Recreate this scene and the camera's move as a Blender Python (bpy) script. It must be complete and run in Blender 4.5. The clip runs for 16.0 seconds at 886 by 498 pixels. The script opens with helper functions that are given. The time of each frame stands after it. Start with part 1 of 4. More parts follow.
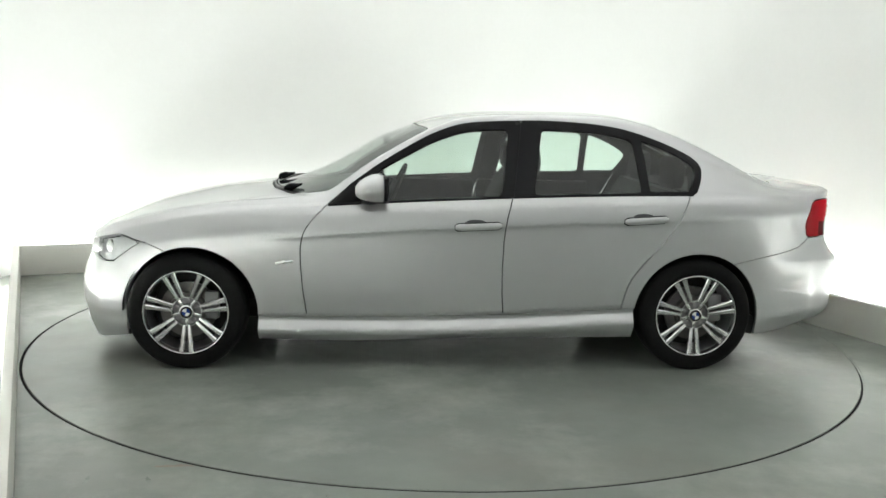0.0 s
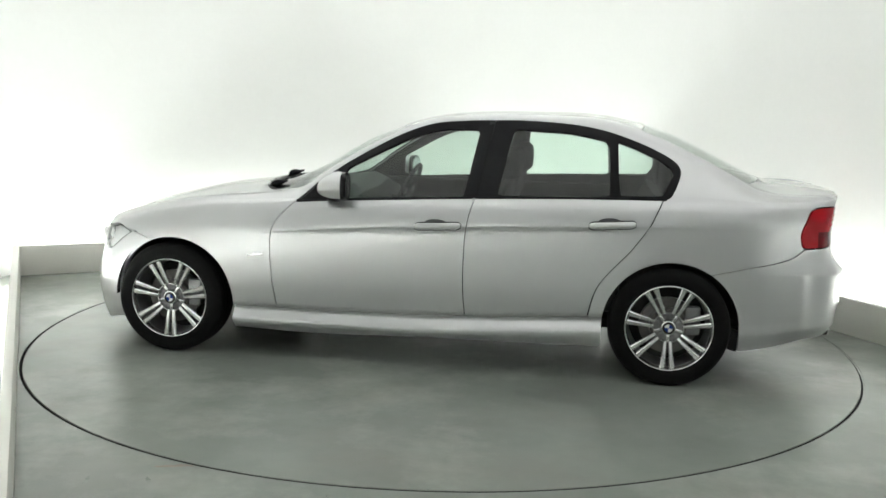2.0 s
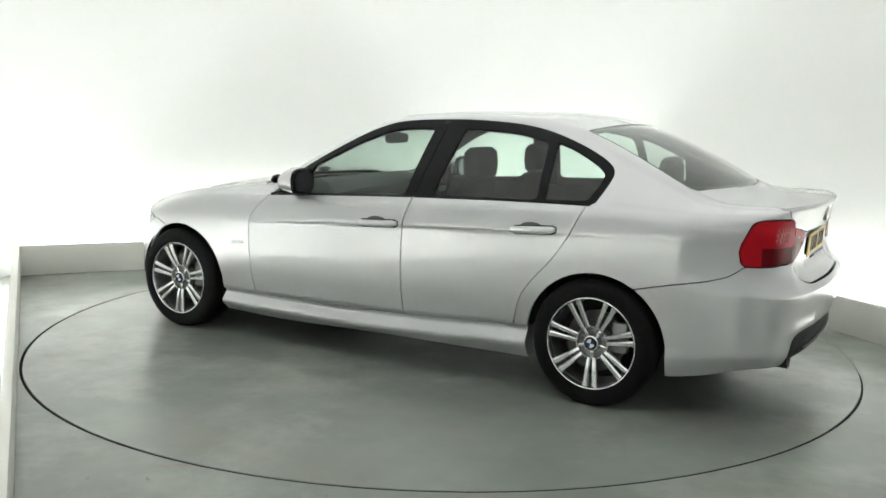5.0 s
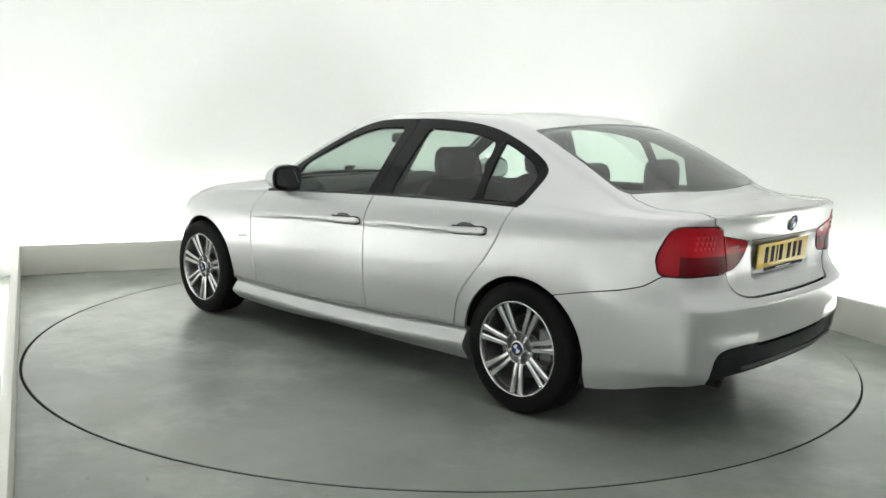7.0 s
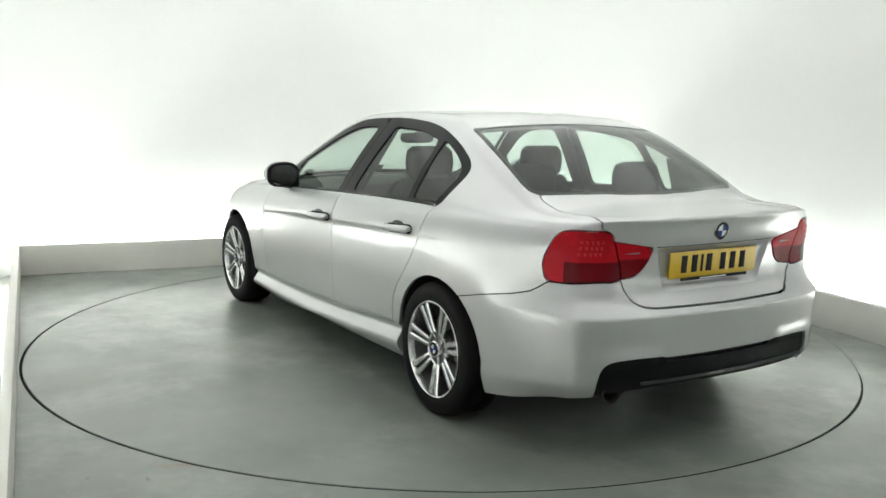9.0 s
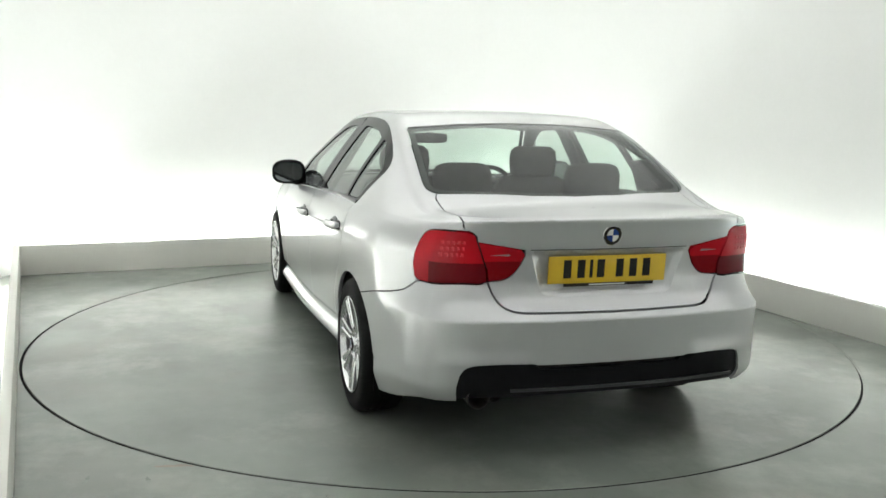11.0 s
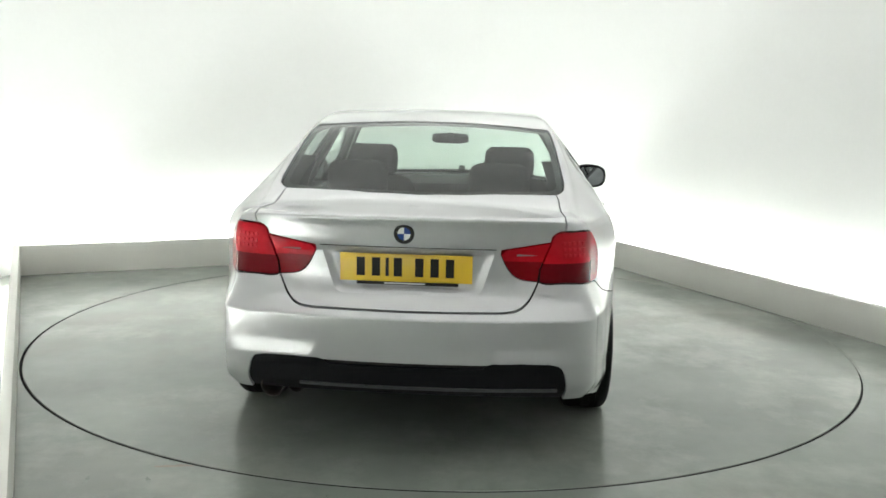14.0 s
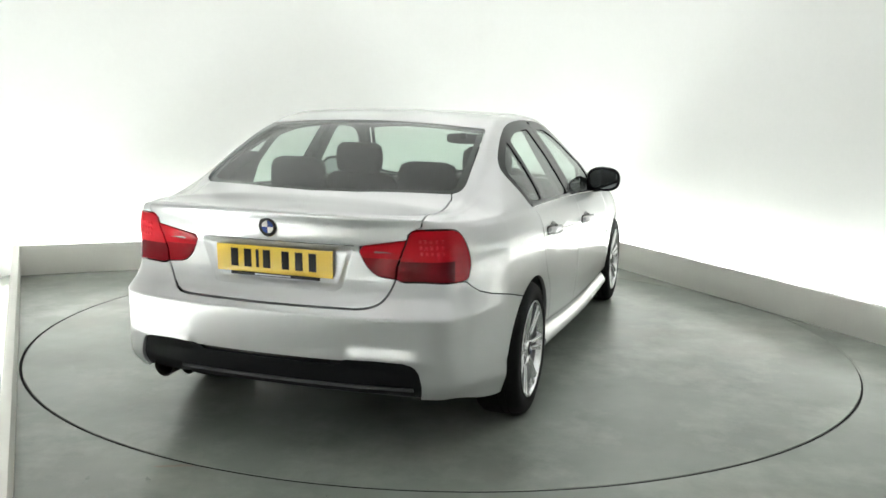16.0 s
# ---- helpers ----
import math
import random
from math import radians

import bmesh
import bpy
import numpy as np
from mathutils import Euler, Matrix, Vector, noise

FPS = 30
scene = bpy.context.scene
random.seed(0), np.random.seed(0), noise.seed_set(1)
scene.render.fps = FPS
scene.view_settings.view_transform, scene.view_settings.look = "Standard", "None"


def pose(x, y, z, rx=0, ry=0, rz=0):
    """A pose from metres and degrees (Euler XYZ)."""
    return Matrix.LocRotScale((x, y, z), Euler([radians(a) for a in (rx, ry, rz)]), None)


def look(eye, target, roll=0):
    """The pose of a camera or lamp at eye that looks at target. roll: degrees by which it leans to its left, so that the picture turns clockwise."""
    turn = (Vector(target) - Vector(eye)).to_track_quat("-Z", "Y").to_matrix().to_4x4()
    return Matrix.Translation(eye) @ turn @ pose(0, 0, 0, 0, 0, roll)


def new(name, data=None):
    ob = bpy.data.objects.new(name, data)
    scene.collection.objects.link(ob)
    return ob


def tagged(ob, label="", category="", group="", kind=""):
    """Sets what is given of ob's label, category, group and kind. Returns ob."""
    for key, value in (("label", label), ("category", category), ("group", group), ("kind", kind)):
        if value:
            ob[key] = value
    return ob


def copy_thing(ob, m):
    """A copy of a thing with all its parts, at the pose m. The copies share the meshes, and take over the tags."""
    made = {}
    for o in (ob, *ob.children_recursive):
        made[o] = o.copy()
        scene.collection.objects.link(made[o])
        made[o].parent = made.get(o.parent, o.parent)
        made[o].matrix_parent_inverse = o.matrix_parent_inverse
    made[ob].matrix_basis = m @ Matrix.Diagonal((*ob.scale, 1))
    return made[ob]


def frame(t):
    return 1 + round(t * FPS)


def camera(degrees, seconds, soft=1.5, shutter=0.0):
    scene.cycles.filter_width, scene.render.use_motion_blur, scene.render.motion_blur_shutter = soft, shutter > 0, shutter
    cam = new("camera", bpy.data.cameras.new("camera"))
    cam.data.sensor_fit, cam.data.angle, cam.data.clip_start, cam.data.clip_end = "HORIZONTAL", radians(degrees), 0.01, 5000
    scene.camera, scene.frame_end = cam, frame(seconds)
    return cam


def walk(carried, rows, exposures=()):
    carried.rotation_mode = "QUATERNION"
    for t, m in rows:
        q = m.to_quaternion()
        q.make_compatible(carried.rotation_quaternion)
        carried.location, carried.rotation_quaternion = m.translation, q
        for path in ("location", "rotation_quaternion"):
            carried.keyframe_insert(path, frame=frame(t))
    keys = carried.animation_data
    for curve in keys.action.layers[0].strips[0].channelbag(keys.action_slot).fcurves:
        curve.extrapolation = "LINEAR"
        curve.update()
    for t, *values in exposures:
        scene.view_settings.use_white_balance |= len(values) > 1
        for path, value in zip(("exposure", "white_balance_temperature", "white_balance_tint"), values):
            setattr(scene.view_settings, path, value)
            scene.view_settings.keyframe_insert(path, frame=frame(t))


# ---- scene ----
# ---- camera: fixed in the corner of the photo bay ----
EYE = (0.0, -5.6777, 1.4292)
YAW, PITCH, ROLL = -0.0922, 9.0057, 1.3255
cam = camera(51.926, 16.0, soft=1.6)
AIM = (EYE[0] + math.sin(radians(YAW)) * math.cos(radians(PITCH)),
       EYE[1] + math.cos(radians(YAW)) * math.cos(radians(PITCH)),
       EYE[2] - math.sin(radians(PITCH)))
walk(cam, [(0.0, look(EYE, AIM, ROLL)), (16.0, look(EYE, AIM, ROLL))])
scene.view_settings.exposure = 0.5

# ---- the bay: a long white box turned against the camera ----
BAY_TURN = 24.60            # degrees by which the bay's axes are turned
U_SIDE, V_BACK, V_FRONT = 2.470, 2.745, -5.80
PLINTH_H, PLINTH_T, TROUGH = 0.238, 0.045, 0.34
WALL_H = 3.3
TABLE_R = 2.4500


def bay(u, v, z=0.0, turn=0.0):
    """A pose in the bay: u across it, v along it."""
    return pose(0, 0, 0, 0, 0, BAY_TURN) @ pose(u, v, z, 0, 0, turn)


# ---- world and lights ----
world = bpy.data.worlds.new("world")
scene.world = world
world.use_nodes = True
world.node_tree.nodes["Background"].inputs[0].default_value = (0.9, 1.0, 0.95, 1)
world.node_tree.nodes["Background"].inputs[1].default_value = 0.0


def area_lamp(name, m, sx, sy, watts, colour=(1, 1, 1)):
    data = bpy.data.lights.new(name, "AREA")
    data.shape, data.size, data.size_y, data.energy, data.color = "RECTANGLE", sx, sy, watts, colour
    ob = new(name, data)
    ob.matrix_world = m
    return ob

TUBE_GLOW, TUBES_SIDE = 51.0, 6
# unseen area lamp added along the ceiling to brighten the car's upper faces
area_lamp("ceiling_fill", bay(0, -1.0, WALL_H - 0.02), 5.4, 7.4, 39, (1.0, 1.0, 0.98))
# ---- materials ----
def material(name, colour, rough=0.5, metal=0.0, coat=0.0, grain=0.0, grain_size=40.0, stain=0.0, stain_size=1.5,
             bump=0.0, rough_vary=0.0, space="Object", specular=0.5, detail=6.0):
    """A principled material with variation at two scales: fine grain and broad stains."""
    m = bpy.data.materials.new(name)
    m.use_nodes = True
    nt = m.node_tree
    b = nt.nodes["Principled BSDF"]
    b.inputs["Base Color"].default_value = (*colour, 1)
    b.inputs["Roughness"].default_value = rough
    b.inputs["Metallic"].default_value = metal
    b.inputs["Specular IOR Level"].default_value = specular
    b.inputs["Coat Weight"].default_value = coat
    b.inputs["Coat Roughness"].default_value = 0.04
    if not (grain or stain or bump or rough_vary):
        return m
    tc = nt.nodes.new("ShaderNodeTexCoord")
    fine = nt.nodes.new("ShaderNodeTexNoise")
    fine.inputs["Scale"].default_value = grain_size
    fine.inputs["Detail"].default_value = 3
    broad = nt.nodes.new("ShaderNodeTexNoise")
    broad.inputs["Scale"].default_value = stain_size
    broad.inputs["Detail"].default_value = detail
    broad.inputs["Roughness"].default_value = 0.62
    for n in (fine, broad):
        nt.links.new(tc.outputs[space], n.inputs["Vector"])
    if grain or stain:
        value = None
        for n, amount in ((fine, grain), (broad, stain)):
            r = nt.nodes.new("ShaderNodeMapRange")
            r.clamp = False
            r.inputs["From Min"].default_value, r.inputs["From Max"].default_value = 0.2, 0.8
            r.inputs["To Min"].default_value, r.inputs["To Max"].default_value = 1 - amount, 1 + amount
            nt.links.new(n.outputs["Fac"], r.inputs["Value"])
            if value is None:
                value = r.outputs["Result"]
            else:
                mul = nt.nodes.new("ShaderNodeMath")
                mul.operation = "MULTIPLY"
                nt.links.new(value, mul.inputs[0])
                nt.links.new(r.outputs["Result"], mul.inputs[1])
                value = mul.outputs[0]
        mix = nt.nodes.new("ShaderNodeVectorMath")
        mix.operation = "SCALE"
        mix.inputs[0].default_value = colour
        nt.links.new(value, mix.inputs["Scale"])
        nt.links.new(mix.outputs["Vector"], b.inputs["Base Color"])
    if rough_vary:
        r = nt.nodes.new("ShaderNodeMapRange")
        r.inputs["From Min"].default_value, r.inputs["From Max"].default_value = 0.0, 1.0
        r.inputs["To Min"].default_value, r.inputs["To Max"].default_value = max(0.02, rough - rough_vary), rough + rough_vary
        nt.links.new(broad.outputs["Fac"], r.inputs["Value"])
        nt.links.new(r.outputs["Result"], b.inputs["Roughness"])
    if bump:
        bp = nt.nodes.new("ShaderNodeBump")
        bp.inputs["Strength"].default_value = bump
        bp.inputs["Distance"].default_value = 0.002
        nt.links.new(fine.outputs["Fac"], bp.inputs["Height"])
        nt.links.new(bp.outputs["Normal"], b.inputs["Normal"])
    return m


def glass(name, tint, gloss=0.02, floor_gloss=0.03):
    """A thin pane: tinted see-through with a mirror-like sheen by Fresnel."""
    m = bpy.data.materials.new(name)
    m.use_nodes = True
    nt = m.node_tree
    nt.nodes.remove(nt.nodes["Principled BSDF"])
    out = nt.nodes["Material Output"]
    clear = nt.nodes.new("ShaderNodeBsdfTransparent")
    clear.inputs["Color"].default_value = (*tint, 1)
    shine = nt.nodes.new("ShaderNodeBsdfGlossy")
    shine.inputs["Roughness"].default_value = gloss
    shine.inputs["Color"].default_value = (1, 1, 1, 1)
    facing = nt.nodes.new("ShaderNodeLayerWeight")
    facing.inputs["Blend"].default_value = 0.5
    power = nt.nodes.new("ShaderNodeMath")
    power.operation, power.inputs[1].default_value = "POWER", 5.0
    sheen = nt.nodes.new("ShaderNodeMath")
    sheen.operation = "MULTIPLY_ADD"
    sheen.inputs[1].default_value, sheen.inputs[2].default_value = 1 - floor_gloss, floor_gloss
    nt.links.new(facing.outputs["Facing"], power.inputs[0])
    nt.links.new(power.outputs[0], sheen.inputs[0])
    mix = nt.nodes.new("ShaderNodeMixShader")
    nt.links.new(sheen.outputs[0], mix.inputs[0])
    nt.links.new(clear.outputs[0], mix.inputs[1])
    nt.links.new(shine.outputs[0], mix.inputs[2])
    nt.links.new(mix.outputs[0], out.inputs["Surface"])
    return m


def glow(name, colour, strength):
    m = bpy.data.materials.new(name)
    m.use_nodes = True
    b = m.node_tree.nodes["Principled BSDF"]
    b.inputs["Base Color"].default_value = (*colour, 1)
    b.inputs["Emission Color"].default_value = (*colour, 1)
    b.inputs["Emission Strength"].default_value = strength
    return m


WALL = material("white_wall_paint", (0.90, 0.905, 0.89), 0.6, grain=0.01, grain_size=30, stain=0.012, stain_size=0.8)
# grey of the unseen front wall, set by what the car reflects
FRONT = material("unseen_front_grey", (0.64, 0.645, 0.64), 0.5, grain=0.03, stain=0.05)
CEIL = material("white_ceiling_paint", (0.82, 0.82, 0.81), 0.7, stain=0.02)
PLINTH = material("off_white_plinth_paint", (0.66, 0.65, 0.61), 0.45, grain=0.015, grain_size=60, stain=0.03, stain_size=3, bump=0.03)


def worn_paint(name, colour):
    """Grey-green floor paint with pale worn clouds, warm dirt and fine grain."""
    m = material(name, colour, 0.25, grain=0.03, grain_size=120, stain=0.22, stain_size=1.25, bump=0.04, rough_vary=0.03, detail=4.0)
    nt = m.node_tree
    b = nt.nodes["Principled BSDF"]
    base = b.inputs["Base Color"].links[0].from_socket
    tc = nt.nodes.new("ShaderNodeTexCoord")
    for size, detail, lo, hi, most, tint in ((0.9, 9.0, 0.50, 0.66, 0.52, (0.36, 0.375, 0.34)), (0.6, 4.0, 0.50, 0.70, 0.40, (0.225, 0.208, 0.18)), (7.0, 8.0, 0.60, 0.75, 0.22, (0.15, 0.155, 0.14))):
        n = nt.nodes.new("ShaderNodeTexNoise")
        n.inputs["Scale"].default_value, n.inputs["Detail"].default_value, n.inputs["Roughness"].default_value = size, detail, 0.68
        shift = nt.nodes.new("ShaderNodeVectorMath")
        shift.operation = "ADD"
        shift.inputs[1].default_value = (size * 3.1, 7.7 - size, 0)
        nt.links.new(tc.outputs["Object"], shift.inputs[0])
        nt.links.new(shift.outputs["Vector"], n.inputs["Vector"])
        r = nt.nodes.new("ShaderNodeMapRange")
        r.inputs["From Min"].default_value, r.inputs["From Max"].default_value = lo, hi
        r.inputs["To Min"].default_value, r.inputs["To Max"].default_value = 0.0, most
        nt.links.new(n.outputs["Fac"], r.inputs["Value"])
        mix = nt.nodes.new("ShaderNodeMix")
        mix.data_type = "RGBA"
        nt.links.new(r.outputs["Result"], mix.inputs[0])
        nt.links.new(base, mix.inputs[6])
        mix.inputs[7].default_value = (*tint, 1)
        base = mix.outputs[2]
    nt.links.new(base, b.inputs["Base Color"])
    return m


FLOOR = worn_paint("grey_floor_paint", (0.208, 0.228, 0.203))
DISC = worn_paint("grey_turntable_paint", (0.204, 0.223, 0.199))
SCUFF = material("rust_scuff", (0.245, 0.215, 0.185), 0.22, stain=0.2, stain_size=20)
GAPM = material("dark_gap", (0.005, 0.005, 0.005), 0.9, specular=0.05)
SILVER = material("silver_metallic_paint", (0.518, 0.519, 0.533), 0.30, metal=0.62, coat=1.0, grain=0.035, grain_size=900, stain=0.008, stain_size=3)
INNER = material("black_underseal", (0.012, 0.012, 0.012), 0.8, grain=0.2, grain_size=60)
TRIM = material("gloss_black_trim", (0.006, 0.006, 0.007), 0.12, grain=0.05, grain_size=200, specular=0.12)
PLASTIC = material("black_grained_plastic", (0.007, 0.007, 0.008), 0.45, specular=0.13, grain=0.12, grain_size=300, bump=0.08)
RUBBER = material("tyre_rubber", (0.006, 0.006, 0.006), 0.7, grain=0.15, grain_size=90, stain=0.15, stain_size=6, bump=0.1, specular=0.12)
ALLOY = material("silver_alloy", (0.66, 0.66, 0.665), 0.24, metal=1.0, coat=0.3, grain=0.03, grain_size=300, stain=0.03, stain_size=12)
ALLOY_DARK = material("grey_alloy_barrel", (0.23, 0.23, 0.232), 0.42, metal=0.7, grain=0.05, grain_size=80)
STEEL = material("brushed_brake_steel", (0.13, 0.125, 0.12), 0.35, metal=0.9, grain=0.08, grain_size=100)
CHROME = material("chrome", (0.8, 0.8, 0.8), 0.06, metal=1.0, grain=0.01, grain_size=50)
RED = material("red_lamp_plastic", (0.33, 0.006, 0.012), 0.2, coat=0.03, specular=0.08, grain=0.05, grain_size=60, stain=0.05, stain_size=8)
RED_DEEP = material("deep_red_lamp_plastic", (0.095, 0.002, 0.005), 0.2, coat=0.03, specular=0.08, grain=0.05, grain_size=60)
LAMP_CLEAR = material("pale_lamp_reflector", (0.55, 0.45, 0.45), 0.15, metal=0.6, coat=1.0, grain=0.05)
RED_MID = material("dull_red_lamp_plastic", (0.15, 0.003, 0.006), 0.2, coat=0.03, specular=0.08, grain=0.05, grain_size=60)
RED_CELL = material("bright_red_lamp_cell", (0.42, 0.014, 0.022), 0.25, grain=0.05, grain_size=60)
HEAD = material("headlamp_reflector", (0.62, 0.62, 0.63), 0.3, metal=0.5, coat=0.5, grain=0.08, grain_size=40)
CLOTH = material("black_leather", (0.011, 0.011, 0.012), 0.65, specular=0.12, grain=0.06, grain_size=60, stain=0.06, stain_size=5)
HEADLINER = material("dark_headliner", (0.014, 0.014, 0.015), 0.8, specular=0.15, grain=0.04, grain_size=60)
YELLOW = material("yellow_reflective_plate", (0.62, 0.40, 0.015), 0.35, coat=0.4, grain=0.03, grain_size=200)
INK = material("black_print", (0.010, 0.009, 0.008), 0.6, specular=0.2, grain=0.05)
BLUE = material("blue_enamel", (0.02, 0.05, 0.22), 0.25, coat=0.1, grain=0.02)
WHITE = material("white_enamel", (0.66, 0.67, 0.67), 0.25, coat=0.1, grain=0.02)
PIPE = material("sooty_steel", (0.06, 0.055, 0.05), 0.4, metal=0.9, grain=0.2, grain_size=60)
GLASS = glass("green_tinted_glass", (0.74, 0.83, 0.78), floor_gloss=0.048)
GLASS_SCREEN = glass("tinted_screen_glass", (0.74, 0.83, 0.78), floor_gloss=0.048)
LENS = glass("clear_lamp_lens", (0.93, 0.94, 0.94))
MIRROR = material("mirror_glass", (0.40, 0.42, 0.43), 0.02, metal=1.0, grain=0.005)


# ---- mesh helpers ----
def part(name, bm, mat, parent, label="", smooth=True, m=None):
    """Links a bmesh as one mesh object under a thing or a part."""
    me = bpy.data.meshes.new(name)
    bm.normal_update()
    bm.to_mesh(me)
    bm.free()
    me.materials.append(mat)
    if smooth:
        me.polygons.foreach_set("use_smooth", [True] * len(me.polygons))
        me.set_sharp_from_angle(angle=radians(38))
    ob = new(name, me)
    ob.parent = parent
    if m is not None:
        ob.matrix_local = m
    if label:
        ob["label"] = label
    return ob


def block(sx, sy, sz, bevel=0.0, m=None, bm=None, segments=2):
    """A bevelled block about its centre."""
    b = bmesh.new()
    bmesh.ops.create_cube(b, size=1, matrix=Matrix.Diagonal((sx, sy, sz, 1)))
    if bevel:
        bmesh.ops.bevel(b, geom=b.edges[:], offset=bevel, segments=segments, affect="EDGES", profile=0.6)
    if m is not None:
        b.transform(m)
    if bm is None:
        return b
    me = bpy.data.meshes.new("tmp")
    b.to_mesh(me)
    b.free()
    bm.from_mesh(me)
    bpy.data.meshes.remove(me)
    return bm


def lathe(profile, segments=64, axis="Y", bm=None, closed=False):
    """Turns (radius, along) points about an axis."""
    bm = bm or bmesh.new()
    rings = []
    for r, h in profile:
        ring = []
        for i in range(segments):
            a = 2 * math.pi * i / segments
            c, s = r * math.cos(a), r * math.sin(a)
            ring.append(bm.verts.new((c, h, s) if axis == "Y" else (c, s, h) if axis == "Z" else (h, c, s)))
        rings.append(ring)
    pairs = list(zip(rings, rings[1:]))
    if closed:
        pairs.append((rings[-1], rings[0]))
    for a, b in pairs:
        for i in range(segments):
            j = (i + 1) % segments
            bm.faces.new((a[i], a[j], b[j], b[i]))
    if not closed:
        bm.faces.new(rings[0][::-1])
        bm.faces.new(rings[-1])
    bmesh.ops.recalc_face_normals(bm, faces=bm.faces[:])
    return bm


def loft(rings, bm=None, caps=True):
    """Skins a list of equal point rings."""
    bm = bm or bmesh.new()
    vs = [[bm.verts.new(p) for p in ring] for ring in rings]
    n = len(vs[0])
    for a, b in zip(vs, vs[1:]):
        for i in range(n):
            j = (i + 1) % n
            bm.faces.new((a[i], a[j], b[j], b[i]))
    if caps:
        bm.faces.new(vs[0][::-1])
        bm.faces.new(vs[-1])
    bmesh.ops.recalc_face_normals(bm, faces=bm.faces[:])
    return bm


def rounded(cx, cy, hx, hy, power=3.0, n=28):
    """Points of a rounded rectangle (a superellipse)."""
    pts = []
    for i in range(n):
        a = 2 * math.pi * i / n
        c, s = math.cos(a), math.sin(a)
        pts.append((cx + hx * math.copysign(abs(c) ** (2 / power), c), cy + hy * math.copysign(abs(s) ** (2 / power), s)))
    return pts


def smoothed(keys):
    """A smooth function through (x, value) keys that does not overshoot."""
    keys = sorted(keys)
    xs = np.array([k[0] for k in keys], float)
    ys = np.array([k[1] for k in keys], float)
    h = np.diff(xs)
    d = np.diff(ys) / h
    m = np.zeros(len(xs))
    m[0], m[-1] = d[0], d[-1]
    for i in range(1, len(xs) - 1):
        if d[i - 1] * d[i] > 0:
            w1, w2 = 2 * h[i] + h[i - 1], h[i] + 2 * h[i - 1]
            m[i] = (w1 + w2) / (w1 / d[i - 1] + w2 / d[i])

    def f(x):
        x = np.clip(np.asarray(x, float), xs[0], xs[-1])
        i = np.clip(np.searchsorted(xs, x) - 1, 0, len(h) - 1)
        t = (x - xs[i]) / h[i]
        return ((2 * t ** 3 - 3 * t ** 2 + 1) * ys[i] + (t ** 3 - 2 * t ** 2 + t) * h[i] * m[i]
                + (3 * t ** 2 - 2 * t ** 3) * ys[i + 1] + (t ** 3 - t ** 2) * h[i] * m[i + 1])
    return f


def rounded_path(pts, n=6, closed=True):
    """A Catmull-Rom curve through points."""
    pts = [np.array(p, float) for p in pts]
    out = []
    k = len(pts)
    for i in range(k if closed else k - 1):
        if closed:
            p0, p1, p2, p3 = (pts[(i + j) % k] for j in (-1, 0, 1, 2))
        else:
            p0, p1, p2, p3 = pts[max(i - 1, 0)], pts[i], pts[i + 1], pts[min(i + 2, k - 1)]
        for t in np.arange(n) / n:
            out.append(0.5 * (2 * p1 + (p2 - p0) * t + (2 * p0 - 5 * p1 + 4 * p2 - p3) * t * t + (3 * p1 - p0 - 3 * p2 + p3) * t ** 3))
    if not closed:
        out.append(pts[-1])
    return np.array(out)


def polygon_distance(px, py, poly):
    """Signed distance to a polygon, negative inside."""
    poly = np.asarray(poly, float)
    p = np.stack([px, py], 1)
    best = np.full(len(p), 1e9)
    inside = np.zeros(len(p), bool)
    for a, b in zip(poly, np.roll(poly, -1, 0)):
        ab = b - a
        t = np.clip(((p - a) @ ab) / max(ab @ ab, 1e-12), 0, 1)
        best = np.minimum(best, np.hypot(*(p - a - t[:, None] * ab).T))
        cross = (a[1] > p[:, 1]) != (b[1] > p[:, 1])
        inside ^= cross & (p[:, 0] < (b[0] - a[0]) * (p[:, 1] - a[1]) / (b[1] - a[1] + 1e-12) + a[0])
    return np.where(inside, -best, best)


# ---- sheet-metal cutting: a sheet is (points, faces); columns x y z, normal, girth ----
def clip(sheet, f, keep_inside, gap=0.0):
    """The side of a sheet where f is below -gap (or above gap)."""
    V, F = sheet
    if not F:
        return sheet
    g = f(V) + gap if keep_inside else -(f(V) - gap)
    extra, cache, out = [], {}, []
    n = len(V)

    def crossing(i, j):
        key = (i, j) if i < j else (j, i)
        if key not in cache:
            t = g[key[0]] / (g[key[0]] - g[key[1]])
            cache[key] = n + len(extra)
            extra.append(V[key[0]] + (V[key[1]] - V[key[0]]) * t)
        return cache[key]

    neg = g < 0
    for face in F:
        k = [neg[i] for i in face]
        if all(k):
            out.append(face)
        elif any(k):
            new_face = []
            for a in range(len(face)):
                i, j = face[a], face[(a + 1) % len(face)]
                if neg[i]:
                    new_face.append(i)
                if neg[i] != neg[j]:
                    new_face.append(crossing(i, j))
            if len(new_face) > 2:
                out.append(tuple(new_face))
    W = np.vstack([V, extra]) if extra else V
    used = sorted({i for face in out for i in face})
    index = {u: k for k, u in enumerate(used)}
    return W[used], [tuple(index[i] for i in face) for face in out]


def cut(sheet, f, gap=0.003):
    """(inside, rest) of a sheet, parted by a gap."""
    return clip(sheet, f, True, gap), clip(sheet, f, False, gap)


def mirrored(sheet):
    V, F = sheet
    V = V.copy()
    V[:, 1] *= -1
    V[:, 4] *= -1
    return V, [tuple(reversed(face)) for face in F]


def joined(*sheets):
    Vs, Fs, n = [], [], 0
    for V, F in sheets:
        Vs.append(V)
        Fs += [tuple(i + n for i in face) for face in F]
        n += len(V)
    return np.vstack(Vs), Fs


